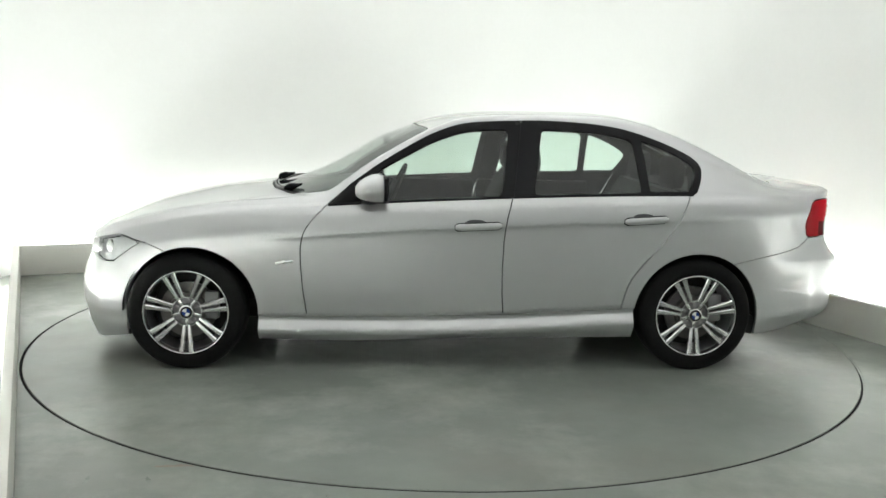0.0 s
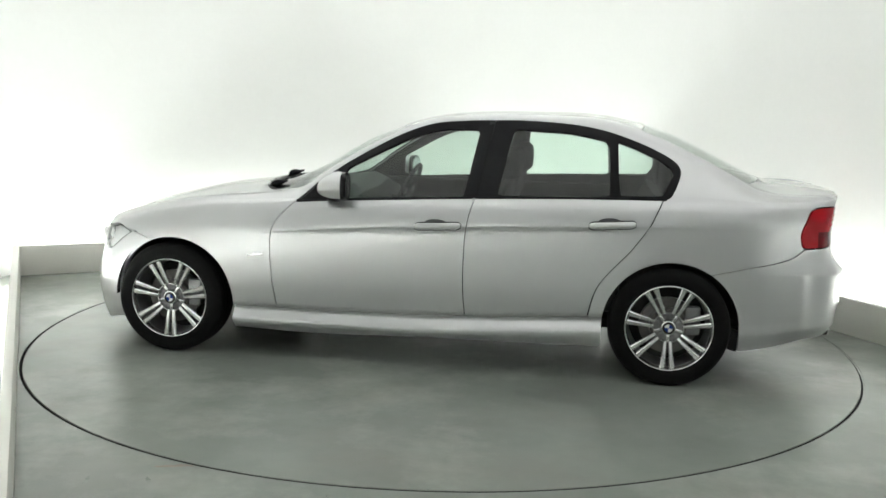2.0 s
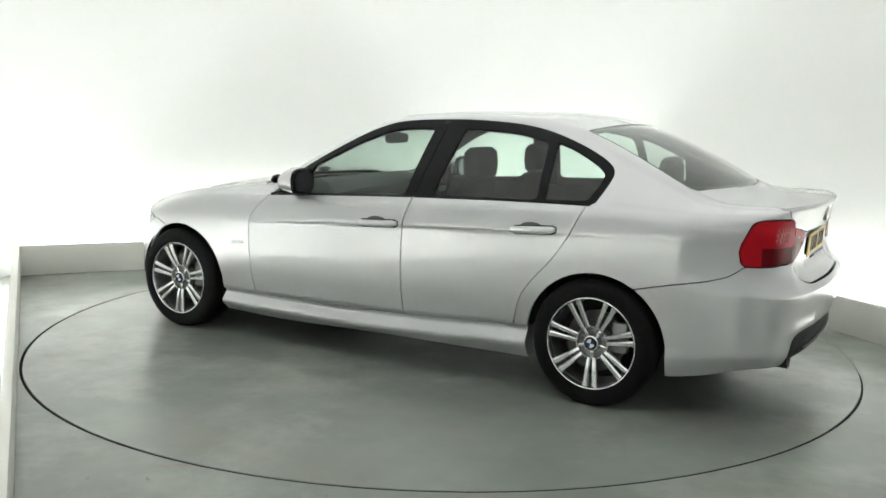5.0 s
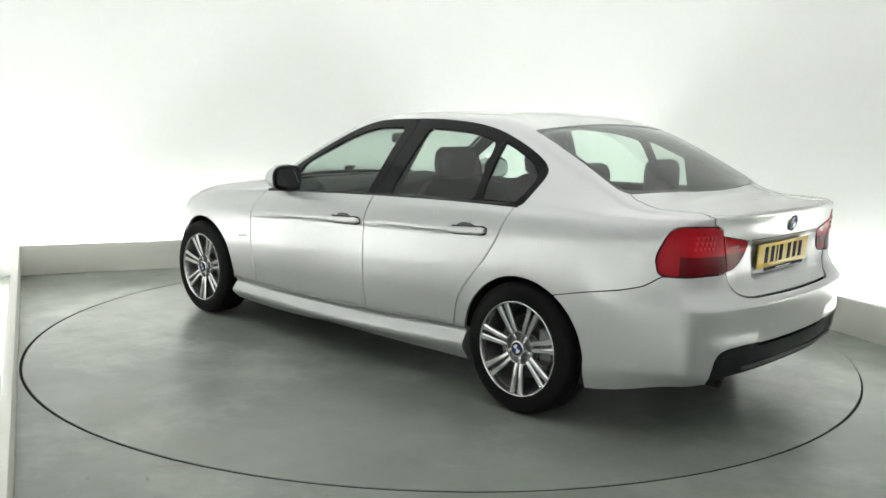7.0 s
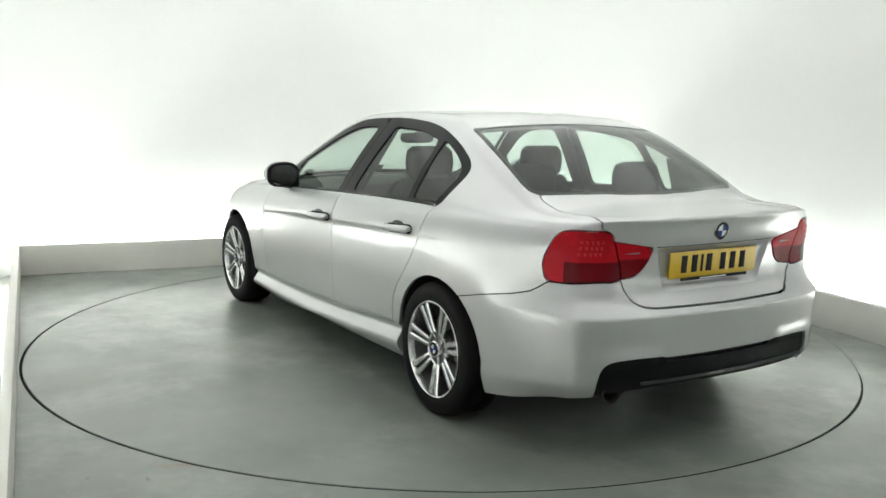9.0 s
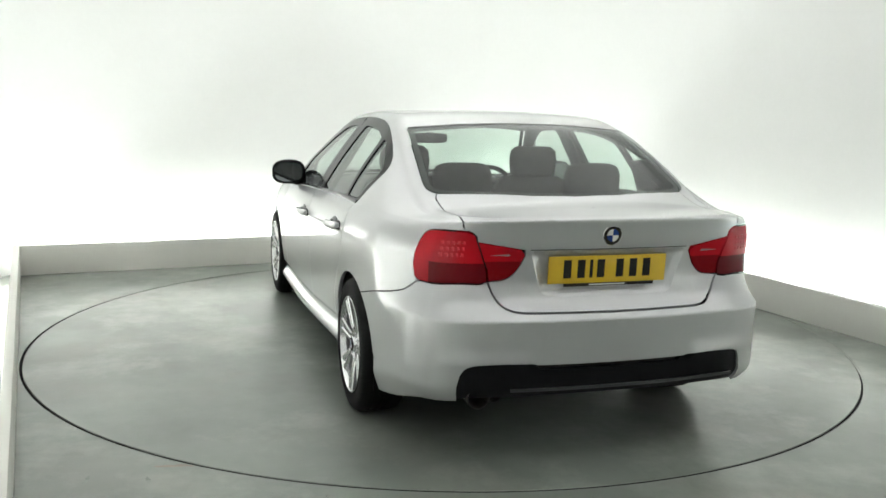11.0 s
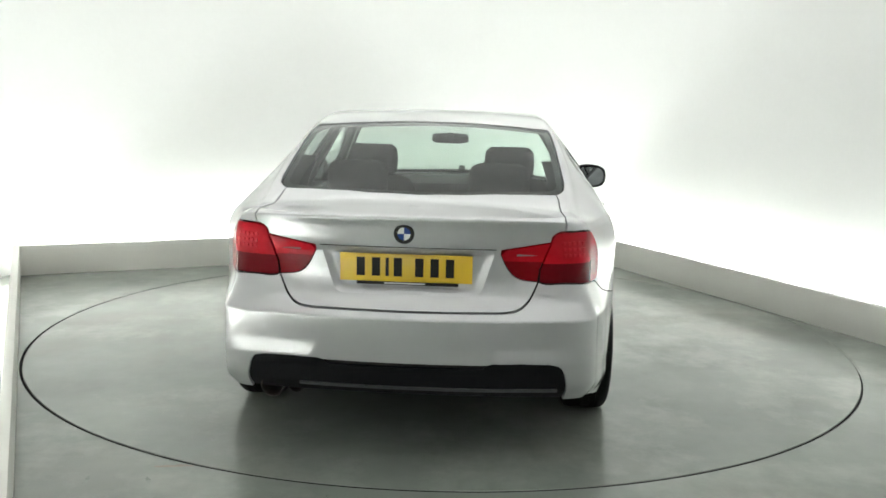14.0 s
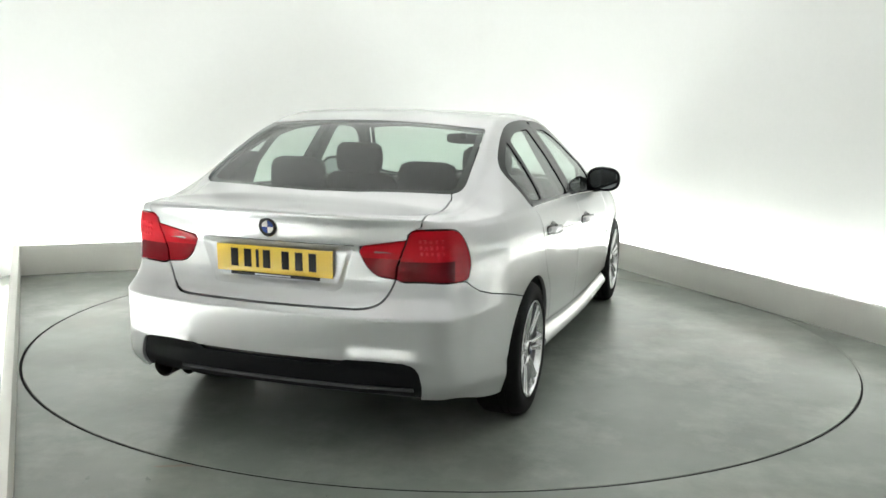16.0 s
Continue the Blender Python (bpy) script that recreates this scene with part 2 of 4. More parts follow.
def panel(name, sheet, mat, parent, label="", thick=0.016, inner=None, sink=0.0):
    """A pressed panel: the sheet as its outer face, an inner face and the rim between."""
    V, F = sheet
    V = V.copy()
    N = V[:, 3:6] / np.maximum(np.linalg.norm(V[:, 3:6], axis=1), 1e-9)[:, None]
    P = V[:, :3] - N * sink
    n = len(P)
    verts = list(map(tuple, P))
    faces = [tuple(f) for f in F]
    normals = [tuple(N[i]) for f in faces for i in f]
    mats = [0] * len(faces)
    if thick:
        Q = P - N * thick
        verts += list(map(tuple, Q))
        count = {}
        for f in F:
            for i, j in zip(f, f[1:] + f[:1]):
                key = (min(i, j), max(i, j))
                count[key] = (count.get(key, (0,))[0] + 1, i, j)
        for f in F:
            faces.append(tuple(i + n for i in reversed(f)))
            normals += [tuple(-N[i]) for i in reversed(f)]
            mats.append(1)
        for c, i, j in count.values():
            if c == 1:
                e = P[j] - P[i]
                r = np.cross(e, -N[i])
                r = -r / max(np.linalg.norm(r), 1e-9)
                faces.append((j, i, i + n, j + n))
                normals += [tuple(r)] * 4
                mats.append(0)
    me = bpy.data.meshes.new(name)
    me.from_pydata(verts, [], faces)
    me.materials.append(mat)
    me.materials.append(inner or INNER)
    me.polygons.foreach_set("material_index", mats)
    me.polygons.foreach_set("use_smooth", [True] * len(faces))
    me.normals_split_custom_set(normals)
    ob = new(name, me)
    ob.parent = parent
    if label:
        ob["label"] = label
    return ob
# ---- the car: x forward, y to its left, origin on the ground between the axles ----
car = tagged(new("car"), "silver metallic four-door saloon with alloy wheels on a turntable", "car")

# plan of the body at mid height, from the middle of the tail to the middle of the nose
PLAN = [(-2.320, 0.0), (-2.316, 0.2), (-2.296, 0.40), (-2.25, 0.56), (-2.165, 0.69), (-2.05, 0.765), (-1.9, 0.826), (-1.7, 0.862),
        (-1.38, 0.882), (-1.0, 0.883), (-0.6, 0.888), (-0.2, 0.892), (0.2, 0.892), (0.6, 0.888), (1.0, 0.882), (1.38, 0.874),
        (1.6, 0.846), (1.75, 0.80), (1.87, 0.72), (1.96, 0.61), (2.03, 0.47), (2.085, 0.3), (2.11, 0.14), (2.115, 0.0)]
z_bottom = smoothed([(-2.33, 0.30), (-2.1, 0.268), (-1.9, 0.222), (-1.73, 0.20), (-1.02, 0.180), (-0.1, 0.170), (0.63, 0.152), (1.0, 0.16), (1.72, 0.165), (1.95, 0.12), (2.1, 0.11)])
z_ridge = smoothed([(-2.33, 0.36), (-1.73, 0.28), (-0.87, 0.250), (-0.415, 0.227), (0.2, 0.208), (0.81, 0.211), (1.7, 0.22), (2.1, 0.2)])
z_sill = smoothed([(-2.33, 0.42), (-1.73, 0.36), (-0.975, 0.342), (-0.305, 0.309), (0.506, 0.291), (1.0, 0.29), (2.1, 0.28)])
z_crease = smoothed([(-2.33, 0.86), (-1.93, 0.854), (-1.28, 0.838), (-0.84, 0.824), (-0.39, 0.804), (0.2, 0.775), (0.62, 0.743), (0.83, 0.722), (1.2, 0.69), (1.6, 0.64), (2.1, 0.55)])
z_belt = smoothed([(-2.33, 0.999), (-2.25, 0.995), (-2.16, 0.982), (-2.0, 0.972), (-1.58, 0.973), (-1.33, 0.973), (-0.99, 0.968), (-0.39, 0.948), (0.21, 0.918), (0.66, 0.889),
                   (1.0, 0.862), (1.2, 0.842), (1.4, 0.812), (1.6, 0.77), (1.75, 0.735), (1.87, 0.705), (1.96, 0.68), (2.03, 0.655), (2.115, 0.63)])
crease_depth = smoothed([(-2.33, 0.0), (-2.0, 0.03), (-1.7, 0.12), (-1.4, 0.35), (-0.9, 0.85), (-0.4, 1.0), (0.4, 1.0), (0.75, 0.6), (0.95, 0.1), (1.1, 0), (2.2, 0)])
tail_form = smoothed([(0.1, -0.10), (0.25, -0.055), (0.32, -0.022), (0.40, -0.010), (0.5, 0.002), (0.60, 0.015), (0.620, 0.017), (0.645, -0.020), (0.70, -0.050),
                      (0.78, -0.068), (0.84, -0.067), (0.90, -0.060), (0.95, -0.050), (0.985, -0.038), (1.0, -0.030)])
lid_form = smoothed([(0.1, -0.10), (0.25, -0.055), (0.32, -0.022), (0.40, -0.010), (0.5, 0.001), (0.60, 0.013), (0.618, 0.015), (0.640, -0.034), (0.660, -0.080), (0.70, -0.090),
                     (0.78, -0.083), (0.84, -0.076), (0.872, -0.074), (0.886, -0.060), (0.91, -0.057), (0.95, -0.050), (0.985, -0.038), (1.0, -0.030)])
nose_form = smoothed([(0.08, -0.12), (0.12, -0.055), (0.18, -0.03), (0.24, -0.012), (0.31, 0.0), (0.37, 0.0), (0.46, -0.016), (0.56, -0.055), (0.63, -0.066), (0.72, -0.09)])


def body_grid():
    path = rounded_path(PLAN, 24, closed=False)
    girth = np.r_[0, np.cumsum(np.hypot(*np.diff(path, axis=0).T))]
    count = 330
    s = np.linspace(0, girth[-1], count)
    px, py = np.interp(s, girth, path[:, 0]), np.interp(s, girth, path[:, 1])
    tx, ty = np.gradient(px), np.gradient(py)
    tx[0] = tx[-1] = 0.0
    ty[0], ty[-1] = 1.0, -1.0
    ln = np.hypot(tx, ty)
    nx, ny = -ty / ln, tx / ln
    tail, nose = np.where(nx < 0, nx ** 2, 0), np.where(nx > 0, nx ** 2, 0)
    side = 1 - tail - nose
    zb, zr, zs, zc, zt = (f(px) for f in (z_bottom, z_ridge, z_sill, z_crease, z_belt))
    cd = crease_depth(px)
    # heights and side bulge at the guide levels
    rear = np.clip((-1.66 - px) / 0.2, 0, 1)
    mid = (zs + 0.6 * (zc - zs)) * (1 - rear) + 0.620 * rear
    skirt = np.clip((1.3 - np.abs(px)) / 0.3, 0, 1)
    levels = [zb, zr, zs - 0.012, zs + 0.012, 0.5 * (zs + mid), mid, zc - 0.055, zc - 0.02, zc, zc + 0.3 * (zt - zc), zc + 0.7 * (zt - zc), zt]
    one = np.ones(count)
    bulge = [-0.035 - 0.025 * skirt, -0.010 + 0.011 * skirt + 0.003 * rear, -0.014 - 0.032 * skirt + 0.005 * rear, -0.008 - 0.012 * skirt, -0.004 * one, 0.000 + 0.003 * rear, 0.004 - 0.002 * cd - 0.002 * rear, 0.003 - 0.001 * cd - 0.001 * rear, 0.003 + 0.007 * cd,
             0.002 + 0.002 * cd, -0.012 * one, -0.040 * one]
    steps = [3, 4, 1, 7, 7, 4, 2, 2, 2, 3, 3]
    rows = []
    for k, st in enumerate(steps):
        for j in range(st):
            t = j / st
            # smooth within the runs, creased at the guide heights
            z = levels[k] * (1 - t) + levels[k + 1] * t
            b = bulge[k] * (1 - t) + bulge[k + 1] * t
            rows.append((z, b))
    rows.append((levels[-1], bulge[-1]))
    grid = np.zeros((len(rows), count, 3))
    for r, (z, b) in enumerate(rows):
        corner = np.clip((py - 0.44) / 0.14, 0, 1)
        ledge = np.clip((0.500 - z) / 0.07, 0, 1) * np.clip((z - 0.415) / 0.025, 0, 1) * np.clip((py - 0.345) / 0.02, 0, 1) * np.clip((0.70 - py) / 0.12, 0, 1)
        low_part = np.clip((0.70 - z) / 0.08, 0, 1)
        low_part = low_part * low_part * (3 - 2 * low_part)
        behind = np.clip((-1.78 - px) / 0.26, 0, 1) * (nx < 0.2)
        boxy = (4 * tail * side) ** 1.5 * behind * (0.042 + 0.018 * low_part) * np.clip((z - 0.20) / 0.12, 0.4, 1) - side * behind * np.interp(z, [0.40, 0.58, 0.70], [0.0, 0.022, 0.040])
        d = boxy + side * b + tail * (tail_form(z) * corner + lid_form(z) * (1 - corner) + 0.016 * ledge) + nose * nose_form(z)
        grid[r, :, 0], grid[r, :, 1], grid[r, :, 2] = px + nx * d, np.maximum(py + ny * d, 0), z
    # soften the profile a little between the guide levels
    for _ in range(1):
        g = grid.copy()
        keep = [sum(steps[:k]) for k in (2, 3, 5, 8)]
        for r in range(1, len(rows) - 1):
            if r not in keep:
                grid[r, :, :2] = 0.5 * g[r, :, :2] + 0.25 * (g[r - 1, :, :2] + g[r + 1, :, :2])
    grid[:, 0, 1] = grid[:, -1, 1] = 0
    return grid, s


# the greenhouse: x, outer edge of the pillars (y, z), inner edge (y, z), height on the centre line
TOP = [(0.95, 0.790, 0.885, 0.66, 0.922, 0.955), (0.80, 0.805, 0.895, 0.68, 0.930, 1.000), (0.657, 0.815, 0.905, 0.735, 0.952, 1.068),
       (0.517, 0.785, 1.012, 0.738, 1.044, 1.150), (0.372, 0.727, 1.112, 0.680, 1.143, 1.235), (0.224, 0.672, 1.201, 0.626, 1.229, 1.292),
       (0.073, 0.623, 1.280, 0.573, 1.304, 1.345), (-0.08, 0.591, 1.332, 0.532, 1.358, 1.376), (-0.237, 0.581, 1.348, 0.505, 1.377, 1.393),
       (-0.55, 0.576, 1.358, 0.500, 1.390, 1.403), (-0.86, 0.582, 1.346, 0.512, 1.383, 1.402), (-1.014, 0.597, 1.322, 0.530, 1.369, 1.390),
       (-1.165, 0.617, 1.281, 0.556, 1.330, 1.361), (-1.285, 0.636, 1.235, 0.578, 1.290, 1.334), (-1.40, 0.653, 1.185, 0.594, 1.240, 1.294),
       (-1.55, 0.671, 1.120, 0.610, 1.168, 1.226), (-1.70, 0.680, 1.055, 0.622, 1.090, 1.152), (-1.82, 0.682, 1.006, 0.620, 1.026, 1.094),
       (-1.95, 0.668, 0.988, 0.605, 1.002, 1.036)]
CENTRE = [(-2.30, 1.002), (-2.285, 1.004), (-2.26, 1.007), (-2.2, 1.012), (-2.10, 1.021), (1.15, 0.932), (1.33, 0.910), (1.51, 0.874), (1.69, 0.827), (1.87, 0.760),
          (1.96, 0.722), (2.0, 0.70), (2.03, 0.678), (2.06, 0.64)]


def top_grid(edge):
    """Roof, screens, bonnet and boot above the edge points: (sides up to the pillars' outer edge, tops)."""
    x, ye, ze = edge.T
    zc = smoothed([(r[0], r[5]) for r in TOP] + CENTRE)
    keys = {"yo": [], "zo": [], "yi": [], "zi": []}
    for r in TOP:
        for k, v in zip(keys, r[1:5]):
            keys[k].append((r[0], v))
    order = np.argsort(x)
    for xx in (-2.28, -2.2, -2.10, 1.15, 1.33, 1.51, 1.69, 1.8, 1.9, 1.96, 2.0, 2.03):
        y, z = np.interp(xx, x[order], ye[order]), np.interp(xx, x[order], ze[order])
        c = zc(xx)
        for k, v in zip(keys, (0.94 * y, z + 0.30 * (c - z), 0.84 * y, z + 0.52 * (c - z))):
            keys[k].append((xx, v))
    yo, zo, yi, zi = (smoothed(keys[k])(x) for k in keys)
    c = zc(x)
    yo, yi = np.minimum(yo, 0.97 * ye), np.minimum(yi, 0.88 * ye)
    zo = np.where(x < 0.66, zo, np.minimum(zo, ze + 0.6 * np.maximum(c - ze, 0)))
    sides, tops = [], []
    n = 12
    for j in range(n + 1):
        t = j / n
        arch = 4 * t * (1 - t) * 0.016 * np.clip((zo - ze) / 0.12, 0, 1)
        sides.append(np.stack([x, ye + (yo - ye) * t + arch * np.clip(yo / 0.5, 0, 1), ze + (zo - ze) * t], 1))
    for t in (0, 0.2, 0.4, 0.6, 0.8):
        # a rounded rail between the two pillar edges
        sag = 4 * t * (1 - t) * 0.008
        tops.append(np.stack([x, yo + (yi - yo) * t + 0.4 * sag, zo + (zi - zo) * t + sag], 1))
    for t in np.linspace(1, 0, 19):
        tops.append(np.stack([x, yi * t, c - (c - zi) * np.abs(t) ** 2.1], 1))
    sides, tops = np.array(sides), np.array(tops)
    # at nose and tail let the sections fan inwards instead of running straight across
    rows = np.vstack([sides, tops[1:]])
    by_x = np.argsort(x)
    xs = x[by_x]

    def height(xq, yq):
        i = int(np.clip(np.searchsorted(xs, xq), 1, len(xs) - 1))
        z = []
        for c_ in (by_x[i - 1], by_x[i]):
            col = rows[::-1, c_]
            z.append(float(np.interp(yq, np.maximum.accumulate(col[:, 1]), col[:, 2])))
        w = (xq - xs[i - 1]) / max(xs[i] - xs[i - 1], 1e-9)
        return z[0] * (1 - w) + z[1] * w

    fan = rows.copy()
    tail_end, nose_end = x[0], x[-1]
    for j in range(len(x)):
        back, fore = (-1.95 - x[j]) / (-1.95 - tail_end), (x[j] - 1.72) / (nose_end - 1.72)
        k = max(back, fore)
        if k <= 0:
            continue
        share = rows[:, 24 if back > 0 else -25, 1] / rows[0, 24 if back > 0 else -25, 1]
        share = share if ye[j] < 0.45 else rows[:, j, 1] / ye[j]
        reach = (0.22 if back > 0 else -0.30) * k * k
        for r in range(len(rows)):
            q = min(share[r], 1.0)
            xx, yy = x[j] + reach * (1 - q) ** 0.8, ye[j] * q
            fan[r, j] = (xx, yy, rows[r, j, 2] if q >= 1 else height(xx, yy))
        fan[0, j] = rows[0, j]
    sides, tops = fan[:len(sides)], fan[len(sides) - 1:]
    for g in (sides, tops):
        g[:, 0, 1] = g[:, -1, 1] = 0
    return sides, tops


def normals_of(grid):
    du, dv = np.gradient(grid, axis=1), np.gradient(grid, axis=0)
    n = np.cross(du, dv)
    ln = np.linalg.norm(n, axis=2, keepdims=True)
    return n / np.maximum(ln, 1e-9)


def body_sheets():
    low, girth = body_grid()
    sides, tops = top_grid(low[-1])
    low_rows, side_rows = len(low), len(sides)
    whole = np.vstack([low, sides[1:], tops[1:]])
    # ease the shoulder into the bonnet, wings and boot
    k = len(low) - 1
    ease = np.clip(np.maximum((whole[0, :, 0] - 0.72) / 0.2, (-1.5 - whole[0, :, 0]) / 0.25), 0, 1)[None, :, None]
    ease *= (1 - 0.92 * np.clip((0.66 - whole[0, :, 1]) / 0.06, 0, 1) * (whole[0, :, 0] < 0))[None, :, None]
    for _ in range(10):
        g = whole.copy()
        g[k - 5:k + 12] = 0.5 * whole[k - 5:k + 12] + 0.25 * (whole[k - 6:k + 11] + whole[k - 4:k + 13])
        whole = whole * (1 - ease) + g * ease
    back_belt = np.clip((-1.36 - whole[k, :, 0]) / 0.05, 0, 1) * np.clip((whole[k, :, 0] + 2.08) / 0.2, 0, 1)
    whole[k, :, 1] -= 0.004 * back_belt
    N = normals_of(whole)
    # point all normals outwards
    out = np.sign((N * (whole - np.array([0, 0, 0.6]))).sum(axis=2, keepdims=True))
    flip = np.sign(np.median(out))
    N = N * flip
    N[k + 2:] *= np.where(N[k + 2:, :, 2:3] < 0, -1, 1)
    for e, v in ((0, (-1, 0, 0.05)), (-1, (1, 0, 0.1))):
        N[:, e, 1] = 0
    G = np.broadcast_to(girth[None, :, None], whole.shape[:2] + (1,))
    A = np.concatenate([whole, N, G], axis=2)

    def sheet(rows):
        r, c = rows.shape[:2]
        F = []
        for i in range(r - 1):
            for j in range(c - 1):
                q = (i * c + j, i * c + j + 1, (i + 1) * c + j + 1, (i + 1) * c + j)
                F.append(q if flip > 0 else q[::-1])
        return rows.reshape(-1, 7), F
    k = low_rows + side_rows - 1
    return sheet(A[:k]), sheet(A[k - 1:]), girth, low


SIDE, ROOFS, GIRTH, LOW = body_sheets()
MID_ROW = LOW.shape[0] // 2


def girth_at_x(x):
    """Length along the plan from the tail's middle to a place on the flank."""
    return np.interp(x, LOW[MID_ROW, :, 0], GIRTH)


def girth_at_y(y):
    k = int(np.argmax(LOW[MID_ROW, :, 1] > 0.78))
    return np.interp(y, LOW[MID_ROW, :k, 1], GIRTH[:k])


def by_xz(poly):
    return lambda V: polygon_distance(V[:, 0], V[:, 2], poly)


def by_xy(poly):
    return lambda V: polygon_distance(V[:, 0], V[:, 1], poly)


def by_girth(poly):
    return lambda V: polygon_distance(V[:, 6], V[:, 2], poly)


ARCH_F, ARCH_R, ARCH_RADIUS = (1.356, 0.312), (-1.386, 0.306), 0.351
FLANK = lambda V: np.where(V[:, 6] < 0.95, 9.0, 0.0)   # keeps cuts made by x and z off the tail

# window outline and panes, by x and z
DLO = list(rounded_path([(0.52, 1.004), (0.372, 1.108), (0.224, 1.197), (0.073, 1.276), (-0.081, 1.328), (-0.237, 1.345), (-0.393, 1.352), (-0.549, 1.355), (-0.705, 1.350),
       (-0.86, 1.338), (-1.014, 1.311), (-1.165, 1.264), (-1.285, 1.214), (-1.368, 1.168), (-1.406, 1.122), (-1.392, 1.055), (-1.358, 0.985)], 5, closed=False))
DLO += [(-1.34, 0.976), (-0.99, 0.971), (-0.39, 0.951), (0.21, 0.921), (0.64, 0.894)]
PANE_F = list(rounded_path([(0.37, 1.075), (0.224, 1.154), (0.073, 1.230), (-0.081, 1.282), (-0.2, 1.297), (-0.338, 1.301)], 4, closed=False)) + [(-0.287, 0.952), (0.30, 0.922), (0.395, 0.925)]
PANE_R = list(rounded_path([(-0.53, 1.306), (-0.705, 1.301), (-0.86, 1.290), (-1.03, 1.256)], 4, closed=False)) + [(-1.052, 0.983), (-0.462, 0.963)]
PANE_Q = list(rounded_path([(-1.082, 1.256), (-1.165, 1.228), (-1.27, 1.182), (-1.345, 1.135), (-1.362, 1.10), (-1.345, 1.05), (-1.31, 0.992)], 4, closed=False)) + [(-1.098, 0.986)]


def pocket(sheet, f, depth, slope):
    """A pressed pocket in the boot lid: sloping walls and a flat back."""
    back, wall = cut(sheet, lambda V: f(V) + slope, 0.0)
    b = bmesh.new()
    for V, F in (wall, back):
        sunk = V[:, :3].copy()
        sunk[:, 0] += depth * np.clip(-f(V) / slope, 0, 1)
        for mirror in (1, -1):
            vs = [b.verts.new((x, mirror * y, z)) for x, y, z in sunk]
            for face in F:
                b.faces.new([vs[i] for i in (face if mirror > 0 else reversed(face))])
    bmesh.ops.remove_doubles(b, verts=b.verts[:], dist=0.0006)
    return part("plate_recess", b, SILVER, car, "silver recess for the number plate")


def build_body():
    side, roofs = SIDE, ROOFS
    two = lambda name, sh, mat, label="", **kw: (panel(name, sh, mat, car, label, **kw), panel(name, mirrored(sh), mat, car, label, **kw))
    both = lambda name, sh, mat, label="", **kw: panel(name, joined(sh, mirrored(sh)), mat, car, label, **kw)

    # wheel arches
    for cx, cz in (ARCH_F, ARCH_R):
        _, side = cut(side, lambda V: np.hypot(V[:, 0] - cx, (V[:, 2] - cz) * np.where(V[:, 2] < cz, 0.15, 1.0)) - ARCH_RADIUS + FLANK(V), 0.0)
    # windows
    dlo, side = cut(side, lambda V: by_xz(DLO)(V) + FLANK(V), 0.0)
    pane_f, dlo = cut(dlo, by_xz(PANE_F), 0.0015)
    pane_r, dlo = cut(dlo, by_xz(PANE_R), 0.0015)
    pane_q, dlo = cut(dlo, by_xz(PANE_Q), 0.0015)
    frame_f, frame_r = cut(dlo, lambda V: np.interp(V[:, 2], [0.9, 1.4], [-0.345, -0.425]) - V[:, 0], 0.002)
    two("side_window", pane_f, GLASS, "green-tinted front door glass", thick=0, sink=0.005)
    two("side_window", pane_r, GLASS, "green-tinted rear door glass", thick=0, sink=0.005)
    two("quarter_window", pane_q, GLASS, "small fixed green-tinted quarter glass", thick=0, sink=0.005)
    two("window_frame", frame_f, TRIM, "gloss black window surround", thick=0.02)
    two("window_frame", frame_r, TRIM, "gloss black window surround", thick=0.02)

    # tail lamps: outer piece on the body, inner piece on the boot lid
    gy = girth_at_y
    up = lambda pts: [(g, z + 0.007) for g, z in pts]
    outer = [(gy(0.597), 0.936), (gy(0.66), 0.947), (girth_at_x(-2.112), 0.938), (girth_at_x(-2.06), 0.872), (girth_at_x(-2.036), 0.806), (girth_at_x(-2.045), 0.752),
             (girth_at_x(-2.075), 0.733), (gy(0.66), 0.742), (gy(0.538), 0.748), (gy(0.560), 0.836), (gy(0.585), 0.905)]
    lid = [(-0.5, 1.2), (gy(0.612), 1.2), (gy(0.606), 0.97), (gy(0.590), 0.906), (gy(0.562), 0.836), (gy(0.540), 0.750), (gy(0.515), 0.70), (gy(0.490), 0.668), (gy(0.465), 0.650),
           (gy(0.43), 0.638), (gy(0.38), 0.633), (-0.5, 0.626)]
    outer, lid = up(rounded_path(outer, 4)), up(lid)
    lamp, side = cut(side, by_girth(outer), 0.0035)
    lid_edge = lambda V: np.maximum(V[:, 1] - np.interp(V[:, 0], [-2.4, -2.05, -1.8], [0.615, 0.607, 0.600]), V[:, 0] + 1.75)
    lid_low = by_girth(lid)

    def lid_cut(V):
        w = np.clip((V[:, 2] - 0.945) / 0.02, 0, 1)
        return lid_low(V) * (1 - w) + lid_edge(V) * w
    lid_back, side = cut(side, lid_cut, 0.0035)
    inner_lamp = [(gy(0.70), 0.922), (gy(0.58), 0.904), (gy(0.366), 0.870), (gy(0.376), 0.850), (gy(0.395), 0.812), (gy(0.418), 0.780), (gy(0.440), 0.762), (gy(0.470), 0.752), (gy(0.535), 0.748), (gy(0.70), 0.742)]
    lamp_in, lid_back = cut(lid_back, by_girth(up(inner_lamp)), 0.002)
    upper = lambda V: 0.828 - V[:, 2]
    top_lamp, low_lamp = cut(lamp, upper, 0.0)
    rim_lamp, low_lamp = cut(low_lamp, lambda V: girth_at_x(-2.135) - V[:, 6], 0.0)
    for sh, mat, label in ((rim_lamp, RED, "red outer edge of the tail lamp"), (top_lamp, RED, "red ribbed upper tail lamp"), (low_lamp, RED_DEEP, "deep red lower tail lamp")):
        two("tail_light", sh, mat, label, thick=0.03, sink=-0.004)
